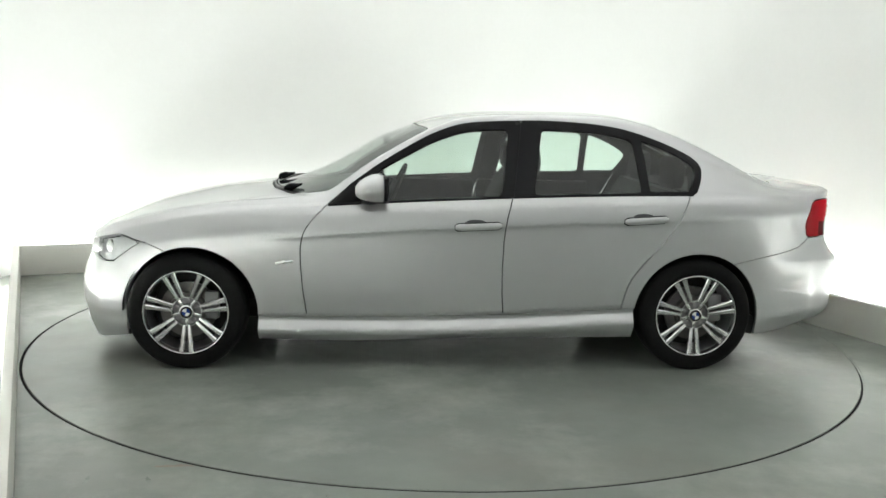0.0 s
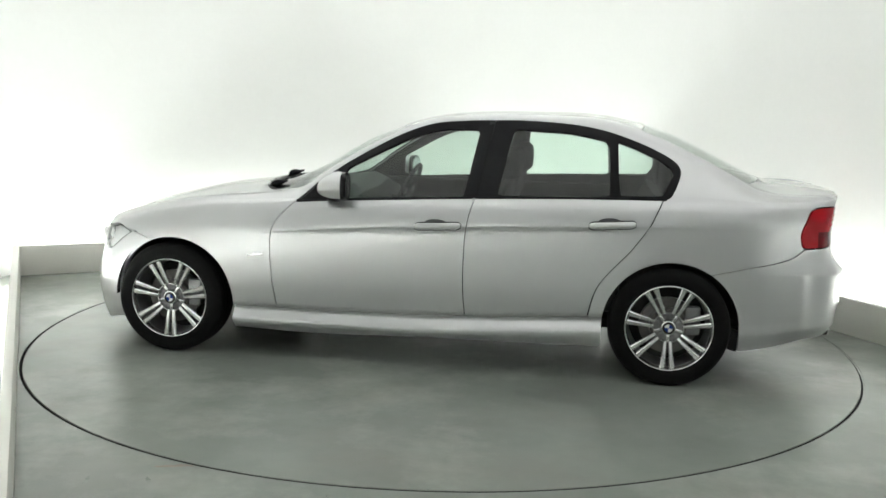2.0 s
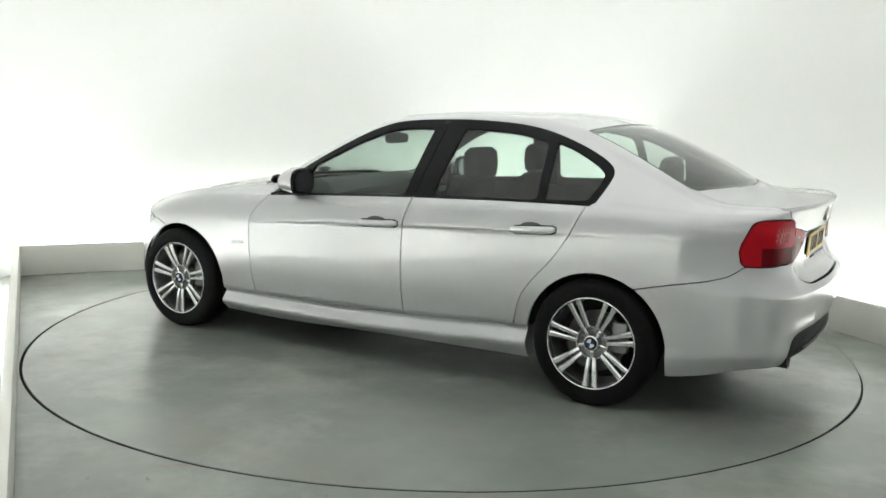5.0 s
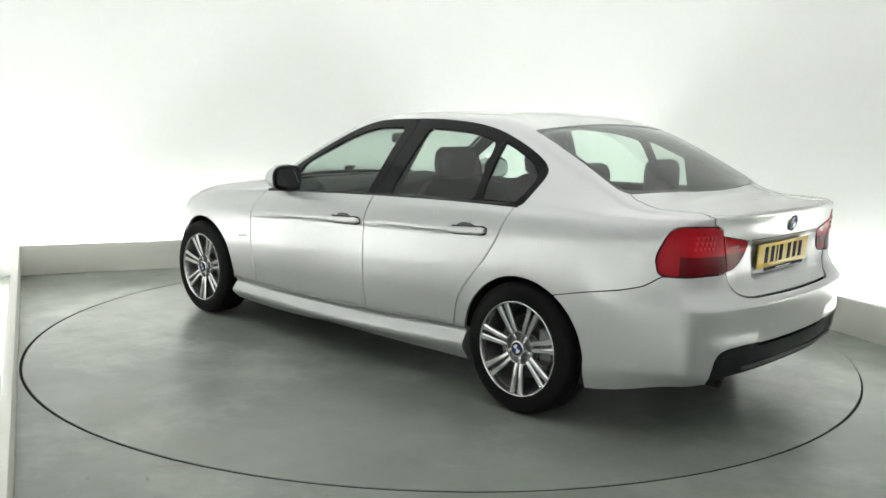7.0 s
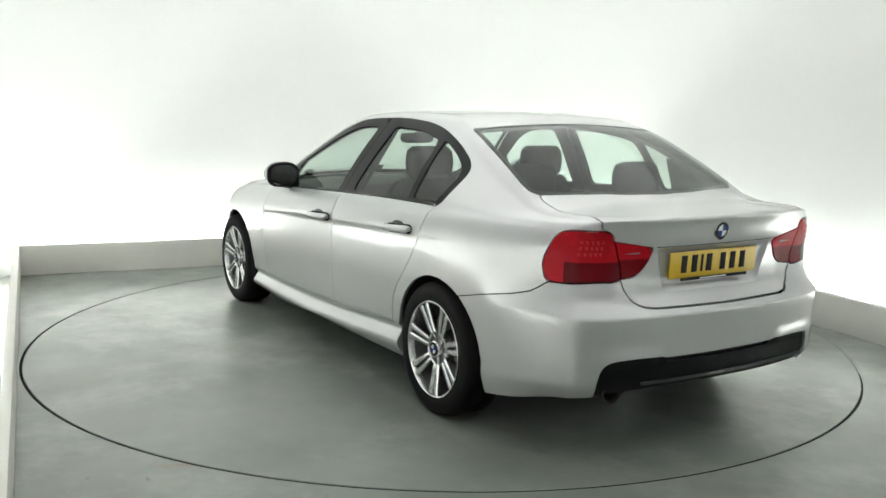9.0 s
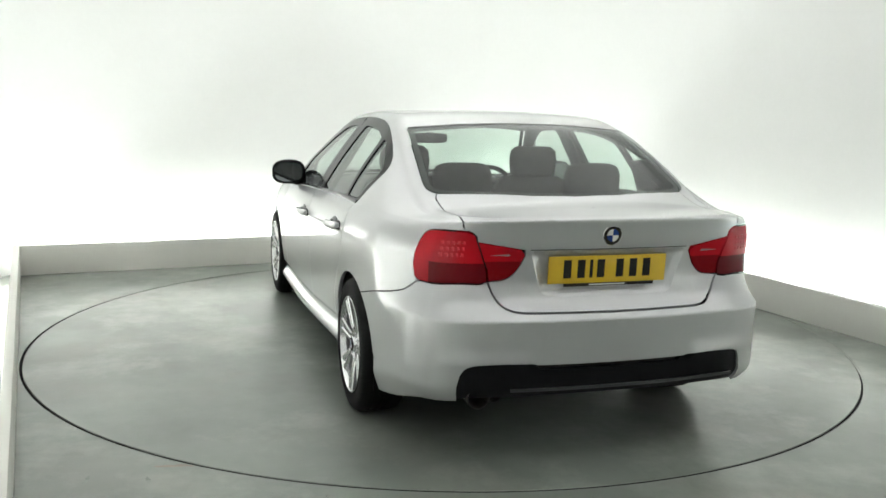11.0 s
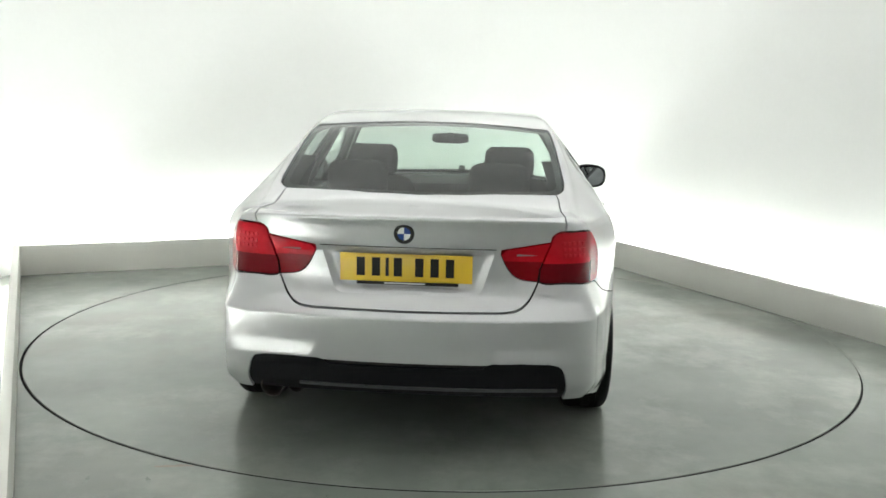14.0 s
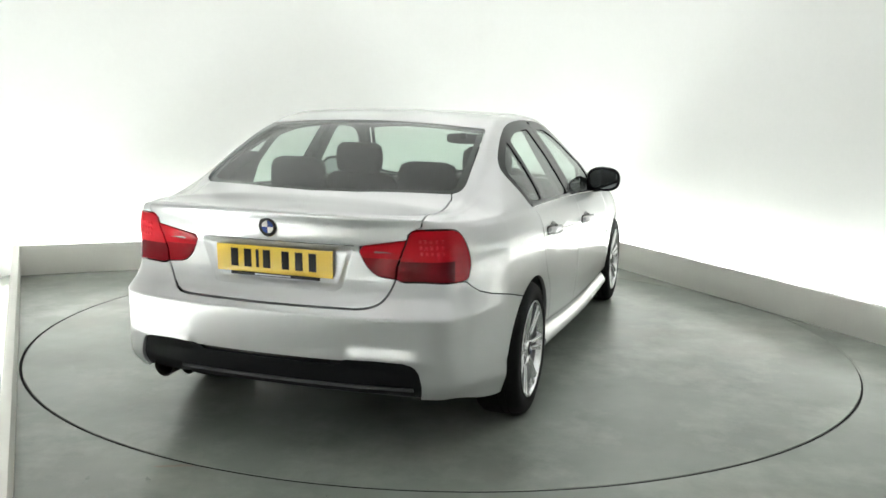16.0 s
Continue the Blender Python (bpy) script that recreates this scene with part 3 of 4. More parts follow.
    recess = [(-0.5, 0.880), (gy(0.325), 0.880), (gy(0.345), 0.872), (gy(0.346), 0.855), (gy(0.302), 0.714), (gy(0.290), 0.698), (gy(0.265), 0.691), (-0.5, 0.690)]
    recess_sheet, lid_back = cut(lid_back, by_girth(recess), 0.0)
    pocket(recess_sheet, by_girth(recess), 0.017, 0.030)
    top_in, low_in = cut(lamp_in, lambda V: 0.835 - V[:, 2] + 0.0, 0.0)
    slot = [(gy(0.535), 0.866), (gy(0.535), 0.852), (gy(0.435), 0.848), (gy(0.435), 0.860)]
    slot_in, top_in = cut(top_in, by_girth(up(slot)), 0.0)
    two("tail_light", top_in, RED, "red inner tail lamp", thick=0.03, sink=-0.004)
    two("tail_light", low_in, RED_MID, "dull red inner tail lamp", thick=0.03, sink=-0.004)
    two("reversing_light", slot_in, LAMP_CLEAR, "pale reversing lamp strip", thick=0.03, sink=-0.002)

    # rear bumper with its dark insert
    bx = girth_at_x
    bumper = [(-0.5, 0.10), (bx(-1.6), 0.10), (bx(-1.5), 0.585), (bx(-1.576), 0.600), (bx(-1.752), 0.641), (bx(-1.9), 0.668), (bx(-1.985), 0.690), (bx(-2.03), 0.715), (bx(-2.06), 0.738),
              (gy(0.66), 0.749), (gy(0.538), 0.755), (gy(0.45), 0.9), (-0.5, 0.9)]
    back, side = cut(side, by_girth(bumper), 0.0025)
    insert = [(-0.5, 0.25), (gy(0.655), 0.25), (gy(0.645), 0.345), (gy(0.632), 0.395), (gy(0.612), 0.422), (gy(0.575), 0.434), (gy(0.45), 0.438), (gy(0.345), 0.436), (gy(0.335), 0.428), (-0.5, 0.424)]
    insert_sheet, back = cut(back, by_girth(up(insert)), 0.0)
    slot_sheet, insert_sheet = cut(insert_sheet, by_girth(up([(-0.5, 0.400), (gy(0.315), 0.404), (gy(0.338), 0.45), (-0.5, 0.45)])), 0.0)
    both("bumper_slot", slot_sheet, INNER, "dark slot above the bumper insert", thick=0.004, sink=0.03)
    both("rear_bumper", back, SILVER, "painted silver rear bumper", thick=0.02)
    both("bumper_insert", insert_sheet, PLASTIC, "black plastic lower bumper insert", thick=0.02, sink=0.012)

    # head lamps and front bumper
    head = [(bx(1.60), 0.684), (bx(1.648), 0.690), (bx(1.70), 0.705), (bx(1.76), 0.712), (bx(1.86), 0.690), (bx(1.99), 0.655), (bx(2.04), 0.635), (bx(2.035), 0.585), (bx(1.96), 0.570), (bx(1.86), 0.560),
            (bx(1.777), 0.568), (bx(1.728), 0.602), (bx(1.66), 0.65)]
    head_sheet, side = cut(side, by_girth(head), 0.0025)
    nose_poly = [(bx(1.492), 0.640), (bx(1.60), 0.684), (bx(1.7), 0.66), (bx(1.97), 0.62), (bx(2.04), 0.612), (9.0, 0.602), (9.0, 0.0), (bx(1.45), 0.0), (bx(1.40), 0.5)]
    front, side = cut(side, by_girth(nose_poly), 0.0025)
    intake, front = cut(front, by_girth([(bx(1.985), 0.205), (bx(1.995), 0.285), (bx(2.03), 0.310), (bx(2.095), 0.310), (bx(2.095), 0.195)]), 0.0)
    two("air_intake", intake, INNER, "dark air intake of the front bumper", thick=0.004, sink=0.02)
    both("front_bumper", front, SILVER, "painted silver front bumper", thick=0.02)
    _, rim = cut(head_sheet, lambda V: by_girth(head)(V) + 0.007, 0.0)
    two("headlight_rim", rim, ALLOY_DARK, "dark seal round the headlamp", thick=0.006, sink=0.003)
    two("headlight", head_sheet, LENS, "clear headlamp lens", thick=0, sink=0.0)
    two("headlight_bowl", head_sheet, HEAD, "bright headlamp reflector bowl", thick=0.01, sink=0.028)

    # sills, doors, wings
    def door(front_line, back_line):
        fz, fx = zip(*front_line)
        bz, bxx = zip(*back_line)
        return lambda V: np.maximum.reduce([V[:, 0] - np.interp(V[:, 2], fz, fx), np.interp(V[:, 2], bz, bxx) - V[:, 0], z_sill(V[:, 0]) - V[:, 2], V[:, 2] - z_belt(V[:, 0]) - 0.03]) + FLANK(V)
    a_line = [(0.25, 0.738), (0.292, 0.746), (0.437, 0.767), (0.56, 0.778), (0.64, 0.780), (0.682, 0.778), (0.72, 0.771), (0.758, 0.759), (0.79, 0.739), (0.82, 0.714), (0.86, 0.675), (0.897, 0.639), (1.0, 0.54)]
    b_line = [(0.25, -0.313), (0.316, -0.310), (0.434, -0.300), (0.556, -0.297), (0.709, -0.301), (0.78, -0.308), (0.845, -0.318), (0.95, -0.347), (1.1, -0.39)]
    c_line = [(0.30, -0.960), (0.356, -0.964), (0.418, -0.976), (0.47, -0.990), (0.511, -1.007), (0.56, -1.040), (0.605, -1.077), (0.698, -1.162), (0.77, -1.214), (0.837, -1.258), (0.973, -1.318), (1.1, -1.38)]
    sill, side = cut(side, lambda V: np.maximum.reduce([V[:, 2] - z_sill(V[:, 0]), V[:, 0] - 1.2, -1.2 - V[:, 0]]) + FLANK(V), 0.0025)
    door_f, side = cut(side, door(a_line, b_line))
    door_r, side = cut(side, door(b_line, c_line))
    two("sill", sill, SILVER, "painted silver side skirt", thick=0.02)
    doors = (two("front_door", door_f, SILVER), two("rear_door", door_r, SILVER))
    wing, side = cut(side, lambda V: 0.5 - V[:, 0], 0.0)
    two("front_wing", wing, SILVER)

    # tops: screens, bonnet, boot lid; the rest is the roof and pillars
    screen = list(rounded_path([(0.985, -0.15), (0.985, 0.0), (0.975, 0.2), (0.935, 0.42), (0.85, 0.60), (0.72, 0.695)], 5, closed=False)) + \
        [(0.657, 0.725), (0.517, 0.733), (0.372, 0.676), (0.224, 0.622), (0.115, 0.583), (0.10, 0.555), (0.145, 0.3), (0.165, 0.0), (0.165, -0.1)]
    back_glass = list(rounded_path([(-1.235, -0.1), (-1.235, 0.0), (-1.23, 0.25), (-1.215, 0.48), (-1.20, 0.558)], 4, closed=False)) + \
        [(-1.215, 0.572), (-1.285, 0.583), (-1.40, 0.598), (-1.55, 0.613), (-1.69, 0.627), (-1.73, 0.622), (-1.765, 0.60), (-1.84, 0.40), (-1.885, 0.2), (-1.90, 0.0), (-1.90, -0.1)]
    glass_f, roofs = cut(roofs, by_xy(screen), 0.003)
    glass_b, roofs = cut(roofs, by_xy(back_glass), 0.003)
    bonnet_poly = [(1.01, -0.1), (1.01, 0.0), (1.0, 0.2), (0.955, 0.44), (0.87, 0.62), (0.76, 0.72), (1.0, 0.735), (1.4, 0.72), (1.7, 0.66), (1.87, 0.57), (2.3, 0.55), (2.3, -0.1)]
    lid_poly = [(-1.90, -0.3), (-1.90, 0.0), (-1.885, 0.2), (-1.84, 0.40), (-1.770, 0.59), (-1.80, 0.600), (-2.05, 0.607), (-2.4, 0.615), (-2.4, -0.3)]
    bonnet, roofs = cut(roofs, by_xy(bonnet_poly), 0.003)
    lid_top, roofs = cut(roofs, by_xy(lid_poly), 0.003)
    both("bonnet", bonnet, SILVER)
    both("windscreen", glass_f, GLASS_SCREEN, "green-tinted windscreen", thick=0, sink=0.004)
    both("rear_window", glass_b, GLASS_SCREEN, "green-tinted rear window", thick=0, sink=0.004)
    # dark bands printed round the edges of the rear window
    band_poly = lambda V: by_xy(back_glass)(V) + 0.030
    _, band = cut(glass_b, band_poly, 0.0)
    both("window_seal", band, TRIM, "black printed edge of the rear window", thick=0.004, sink=0.009)
    _, band = cut(glass_f, lambda V: by_xy(screen)(V) + 0.025, 0.0)
    both("window_seal", band, TRIM, "black printed edge of the windscreen", thick=0.004, sink=0.009)
    boot = both("boot_lid", joined(lid_back, lid_top), SILVER, "silver boot lid with a shallow lip")
    shell, cowl = cut(roofs, lambda V: V[:, 0] - 0.70, 0.0)
    wing_top, cowl2 = cut(cowl, lambda V: np.minimum(0.655 - V[:, 1], 1.2 - V[:, 0]), 0.0)
    two("wing_top", wing_top, SILVER, "silver upper edge of the front wing")
    both("cowl", cowl2, PLASTIC, "black plastic cowl below the windscreen", thick=0.01)
    both("body_shell", joined(side, shell), SILVER, "silver roof, pillars and rear quarters", inner=HEADLINER)
    return boot, doors


BOOT_LID, DOORS = build_body()


def surface_y(x, z):
    """How far out the flank lies at x and z."""
    k = int(np.argmin(np.abs(LOW[MID_ROW, :, 0] - x)))
    return float(np.interp(z, LOW[:, k, 2], LOW[:, k, 1]))


def surface_x_tail(y, z):
    """How far back the tail lies at y and z."""
    best = []
    for row in LOW:
        k = int(np.argmax(row[:, 1] > abs(y)))
        w = (abs(y) - row[k - 1, 1]) / max(row[k, 1] - row[k - 1, 1], 1e-9) if k else 0.0
        p = row[max(k - 1, 0)] * (1 - w) + row[k] * w
        best.append((p[2], p[0]))
    best.sort()
    return float(np.interp(z, [b[0] for b in best], [b[1] for b in best]))


# ---- wheels ----
HUB_Z, TYRE_R = 0.312, 0.314
WHEEL_Y = 0.880


def build_wheel():
    """One wheel, its outer face towards +y, about its hub."""
    b = lathe([(0.222, -0.20), (0.262, -0.21), (0.296, -0.205), (0.310, -0.19), (TYRE_R, -0.165), (TYRE_R, -0.13), (TYRE_R - 0.005, -0.128), (TYRE_R - 0.005, -0.122), (TYRE_R, -0.12),
               (TYRE_R, -0.092), (TYRE_R - 0.005, -0.090), (TYRE_R - 0.005, -0.084), (TYRE_R, -0.082), (TYRE_R, -0.06), (TYRE_R - 0.005, -0.058), (TYRE_R - 0.005, -0.052), (TYRE_R, -0.05),
               (0.312, -0.03), (0.303, -0.012), (0.289, -0.002), (0.272, 0.003), (0.248, 0.002), (0.231, -0.003), (0.221, -0.012)], 72, closed=True)
    rim = lathe([(0.2200, -0.013), (0.2255, -0.006), (0.2255, 0.000), (0.223, 0.002), (0.219, 0.000), (0.215, -0.012), (0.2115, -0.03), (0.214, -0.031), (0.2200, -0.03)], 72, closed=True)
    barrel = lathe([(0.2110, -0.028), (0.206, -0.07), (0.200, -0.19), (0.206, -0.19), (0.216, -0.17), (0.2195, -0.032)], 72, closed=True)
    wheel = part("wheel", rim, ALLOY, car, "seven double-spoke silver alloy wheel")
    part("rim_barrel", barrel, ALLOY_DARK, wheel, "dark inner barrel of the rim")
    part("tyre", b, RUBBER, wheel, "black low-profile tyre")
    # spokes: seven pairs of bars
    base = None
    for k in range(7):
        turn = pose(0, 0, 0, 0, 90 + k * 360 / 7, 0)
        if base is None:
            sb = bmesh.new()
            for side in (-1, 1):
                rings = []
                for r, off, half, y0, depth in ((0.074, 0.0130, 0.0100, -0.024, 0.030), (0.09, 0.0145, 0.0105, -0.018, 0.030), (0.14, 0.0180, 0.0118, -0.012, 0.030), (0.19, 0.0218, 0.0132, -0.006, 0.028), (0.2135, 0.0245, 0.0155, -0.003, 0.024)):
                    c = side * off
                    rings.append([(r, y0 - depth, c - half), (r, y0 - depth, c + half), (r, y0 - 0.006, c + half), (r, y0, c + half * 0.55), (r, y0, c - half * 0.55), (r, y0 - 0.006, c - half)])
                loft(rings, sb)
            base = part("spoke", sb, ALLOY, wheel, m=turn)
        else:
            o = new("spoke", base.data)
            o.parent, o.matrix_local = wheel, turn
    hub = lathe([(0.084, -0.06), (0.084, -0.030), (0.081, -0.024), (0.077, -0.024), (0.073, -0.030), (0.072, -0.05), (0.076, -0.06)], 40, closed=True)
    part("hub_ring", hub, ALLOY, wheel)
    part("hub", lathe([(0.0725, -0.058), (0.0725, -0.046), (0.043, -0.048), (0.041, -0.046)], 40), ALLOY_DARK, wheel, "dark bolt pocket of the hub")
    part("hub_cap", lathe([(0.043, -0.05), (0.041, -0.030), (0.037, -0.014), (0.033, -0.012)], 40), ALLOY, wheel)
    for k in range(5):
        a = radians(54 + 72 * k)
        part("hub_web", block(0.034, 0.012, 0.017, 0.004, pose(0.058 * math.cos(a), -0.038, 0.058 * math.sin(a), 0, -math.degrees(a), 0)), ALLOY, wheel)
    part("wheel_emblem", lathe([(0.031, -0.012), (0.031, -0.009), (0.028, -0.008)], 32), INK, wheel, "black-ringed round hub emblem")
    for a, mat in ((0, WHITE), (90, BLUE), (180, WHITE), (270, BLUE)):
        q = bmesh.new()
        pts = [(0, -0.0072, 0)] + [(0.021 * math.cos(radians(a + i * 15 + 12)), -0.0072, 0.021 * math.sin(radians(a + i * 15 + 12))) for i in range(7)]
        f = q.faces.new([q.verts.new(p) for p in pts])
        if f.calc_center_median().y and f.normal.y <= 0:
            f.normal_flip()
        part("emblem_quarter", q, mat, wheel, smooth=False)
    for k in range(5):
        a = radians(90 + 72 * k)
        bolt = lathe([(0.0125, -0.054), (0.0125, -0.040), (0.009, -0.038)], 12)
        part("wheel_bolt", bolt, ALLOY_DARK, wheel, m=pose(0.0575 * math.cos(a), 0, 0.0575 * math.sin(a)))
    part("brake_disc", lathe([(0.150, -0.105), (0.150, -0.080), (0.100, -0.080), (0.095, -0.055), (0.06, -0.055)], 48), STEEL, wheel, "grey steel brake disc")
    part("brake_caliper", block(0.075, 0.05, 0.15, 0.012, pose(-0.125, -0.085, 0.03)), ALLOY_DARK, wheel)
    part("barrel_back", lathe([(0.198, -0.165), (0.198, -0.160), (0.02, -0.160)], 40), INNER, wheel)
    return wheel


WHEEL = build_wheel()
WHEEL.matrix_basis = pose(1.381, WHEEL_Y, HUB_Z, 0, -1, 0)
copy_thing(WHEEL, pose(-1.381, WHEEL_Y, HUB_Z, 0, 1, 0))
copy_thing(WHEEL, pose(1.381, -WHEEL_Y, HUB_Z, 0, 0, 180))
copy_thing(WHEEL, pose(-1.381, -WHEEL_Y, HUB_Z, 0, 33, 180))
# wheel housings and floor pan
def build_under():
    for cx, cz in (ARCH_F, ARCH_R):
        for s in (-1, 1):
            b = bmesh.new()
            rings = []
            for r, y in ((ARCH_RADIUS + 0.012, 0.845), (ARCH_RADIUS + 0.012, 0.52), (0.06, 0.515)):
                rings.append([b.verts.new((cx + r * math.cos(radians(a)), s * y, cz + r * math.sin(radians(a)))) for a in range(0, 181, 6)])
            for p, q in zip(rings, rings[1:]):
                for i in range(len(p) - 1):
                    b.faces.new((p[i], p[i + 1], q[i + 1], q[i]))
            part("wheel_housing", b, INNER, car)
    for s in (-1, 1):
        for x, out in ((ARCH_R[0] + ARCH_RADIUS + 0.002, 1), (ARCH_F[0] - ARCH_RADIUS - 0.002, -1)):
            zs = np.linspace(float(z_bottom(x)) + 0.004, float(z_sill(x)) - 0.002, 8)
            edge = [(surface_y(x, z) - 0.003, z) for z in zs]
            edge += [(0.70, zs[-1]), (0.70, zs[0])]
            part("sill_end", loft([[(x + dx, s * y, z) for y, z in edge] for dx in (0, 0.006 * out)]), SILVER, car, "closed end of the side skirt")
    part("floor_pan", block(3.85, 1.02, 0.06, 0.02, pose(0.02, 0, 0.235)), INNER, car)
    part("floor_pan", block(1.96, 1.60, 0.05, 0.02, pose(0, 0, 0.24)), INNER, car)
    part("bulkhead", block(0.03, 1.5, 0.62, 0.01, pose(0.86, 0, 0.55)), INNER, car)
    part("boot_floor", block(0.9, 1.02, 0.05, 0.02, pose(-1.78, 0, 0.36)), INNER, car)


build_under()


# ---- trim on the body ----
def build_handle(x0, x1, z0, z1, s):
    """A bar handle over a cup: x0 its front end."""
    n = 12
    rings = []
    for i in range(n + 1):
        t = i / n
        x, z = x0 + (x1 - x0) * t, z0 + (z1 - z0) * t
        end = max(0.35, min(1, (1 - abs(2 * t - 1)) * 6)) ** 0.5
        y = surface_y(x, z) + 0.030 - 0.018 * abs(2 * t - 1) ** 6
        rings.append([(x, s * (y + dy * 0.012), z + dz * 0.0185 * end) for dy, dz in rounded(0, 0, 1, 1, 2.6, 12)])
    parent = DOORS[0 if x0 > -0.5 else 1][0 if s > 0 else 1]
    part("door_handle", loft(rings), SILVER, parent, "silver painted bar handle")
    # a slightly larger black bar paints the shadow gap round the handle
    shade = []
    for t in np.linspace(-0.012, 1.012, 13):
        x, z = x0 + (x1 - x0) * t, z0 + (z1 - z0) * t - 0.002
        end = max(0.35, min(1, (1 - abs(2 * t - 1) + 0.06) * 6)) ** 0.5
        shade.append([(x, s * (surface_y(x, z) + dy * 0.004), z + dz * 0.023 * end) for dy, dz in rounded(0, 0, 1, 1, 2.6, 12)])
    part("handle_shade", loft(shade), TRIM, parent, "black backing painted as the shadow gap round the handle")
    # the recess is a raised disc with its shade in the colour
    cup = bmesh.new()
    xm, zm = (x0 + x1) / 2 + 0.012, (z0 + z1) / 2 + 0.005
    pts = []
    for px, pz in rounded(xm, zm, 0.064, 0.030, 2.2, 24):
        pts.append((px, s * (surface_y(px, pz) + 0.004), pz))
    c = cup.verts.new((xm, s * (surface_y(xm, zm) + 0.006), zm))
    ring = [cup.verts.new(p) for p in pts]
    back = [cup.verts.new((p[0], p[1] - s * 0.01, p[2])) for p in pts]
    for i in range(24):
        j = (i + 1) % 24
        cup.faces.new((c, ring[i], ring[j]))
        cup.faces.new((ring[i], back[i], back[j], ring[j]))
    bmesh.ops.recalc_face_normals(cup, faces=cup.faces[:])
    part("handle_cup", cup, material_cup, parent, "dark disc painted as the shaded recess behind the handle")


# dark grey that stands in for shade on the silver body
material_cup = material("recess_shade_grey", (0.07, 0.072, 0.075), 0.45, metal=0.3, grain=0.05, grain_size=200)
for s in (1, -1):
    build_handle(-0.036, -0.282, 0.791, 0.803, s)
    build_handle(-0.951, -1.185, 0.832, 0.848, s)


def build_mirror(s):
    """A door mirror: silver shell, black base and foot, mirror glass facing back."""
    rings = []
    for x, cy, cz, hy, hz in ((0.492, 0.92, 0.976, 0.02, 0.016), (0.485, 0.92, 0.978, 0.050, 0.030), (0.468, 0.92, 0.982, 0.074, 0.046), (0.442, 0.92, 0.987, 0.090, 0.060), (0.405, 0.917, 0.992, 0.099, 0.072), (0.375, 0.916, 0.993, 0.100, 0.074), (0.352, 0.916, 0.990, 0.096, 0.070)):
        rings.append([(x - 0.10 * (y - 0.92), s * y, z) for y, z in rounded(cy, cz, hy, hz, 2.2, 28)])
    shell = part("door_mirror", loft(rings), SILVER, car, "silver door mirror with black rear housing")
    back = []
    for x, hy, hz in ((0.352, 0.106, 0.076), (0.335, 0.106, 0.076), (0.327, 0.098, 0.068)):
        back.append([(x - 0.10 * (y - 0.92), s * y, z) for y, z in rounded(0.922, 0.988, hy, hz, 2.7, 28)])
    part("mirror_housing", loft(back), TRIM, shell, "black mirror housing rim")
    b = bmesh.new()
    f = b.faces.new([b.verts.new((0.3255 - 0.10 * (y - 0.92), s * y, z)) for y, z in rounded(0.924, 0.988, 0.088, 0.060, 2.7, 28)])
    b.normal_update()
    if f.normal.x > 0:
        f.normal_flip()
    part("mirror_glass", b, MIRROR, shell, "mirror glass", smooth=False)
    foot = []
    for y, x, z, hx, hz in ((0.90, 0.415, 0.925, 0.045, 0.020), (0.865, 0.42, 0.918, 0.05, 0.022), (0.825, 0.43, 0.922, 0.06, 0.028), (0.80, 0.44, 0.93, 0.06, 0.03)):
        foot.append([(px, s * y, pz) for px, pz in rounded(x, z, hx, hz, 2.4, 16)])
    part("mirror_foot", loft(foot), TRIM, shell, "black mirror foot")


for s in (1, -1):
    build_mirror(s)


def on_tail(name, pts, mat, parent, proud=0.003, depth=0.004, label="", drop_x=None):
    """A thin flat piece on the tail from (y, z) outline points."""
    b = bmesh.new()
    fx = lambda y, z: (surface_x_tail(y, z) if drop_x is None else drop_x) - proud
    front = [b.verts.new((fx(y, z), y, z)) for y, z in pts]
    back = [b.verts.new((v.co.x + depth, v.co.y, v.co.z)) for v in front]
    b.faces.new(front)
    for i in range(len(front)):
        j = (i + 1) % len(front)
        b.faces.new((front[i], front[j], back[j], back[i]))
    b.faces.new(back[::-1])
    bmesh.ops.recalc_face_normals(b, faces=b.faces[:])
    return part(name, b, mat, parent, label, smooth=False)


def rect(y0, z0, y1, z1):
    return [(y0, z0), (y1, z0), (y1, z1), (y0, z1)]


# number plate: yellow board with plain bars in the place of its characters
PLATE_X = -2.233
pl = part("number_plate", block(0.006, 0.520, 0.111, 0.0015, pose(PLATE_X, 0.006, 0.796, 0, -3, 0)), YELLOW, BOOT_LID, "yellow rear number plate with dark bars")
for y in (0.178, 0.118, 0.074, 0.032, -0.052, -0.112, -0.172):
    w = 0.013 if y == 0.074 else 0.033
    part("plate_bar", block(0.003, w, 0.074, 0.0008, pose(PLATE_X - 0.0035, y + 0.006, 0.799, 0, -3, 0)), INK, pl)
part("plate_strip", block(0.004, 0.40, 0.013, 0.001, pose(PLATE_X - 0.004, 0.0, 0.735, 0, -3, 0)), INK, pl, "dark dealer strip below the plate")
part("plate_strip", block(0.005, 0.16, 0.006, 0.001, pose(PLATE_X - 0.0045, 0.01, 0.735, 0, -3, 0)), WHITE, pl, "pale bar of small print")
part("plate_holder", block(0.026, 0.46, 0.085, 0.003, pose(PLATE_X + 0.0165, 0.006, 0.793, 0, -3, 0)), PLASTIC, pl, "black holder behind the plate")
# thin dark strip paints the shade under the lid's overhang
part("lid_shade_line", loft([[(surface_x_tail(y, 0.880) + a, y, 0.880 + c) for a, c in ((0.006, -0.003), (-0.0015, -0.002), (-0.0015, 0.002), (0.006, 0.003))] for y in np.linspace(-0.345, 0.345, 24)]), material_cup, BOOT_LID, "dark strip drawn as the shade line above the plate")

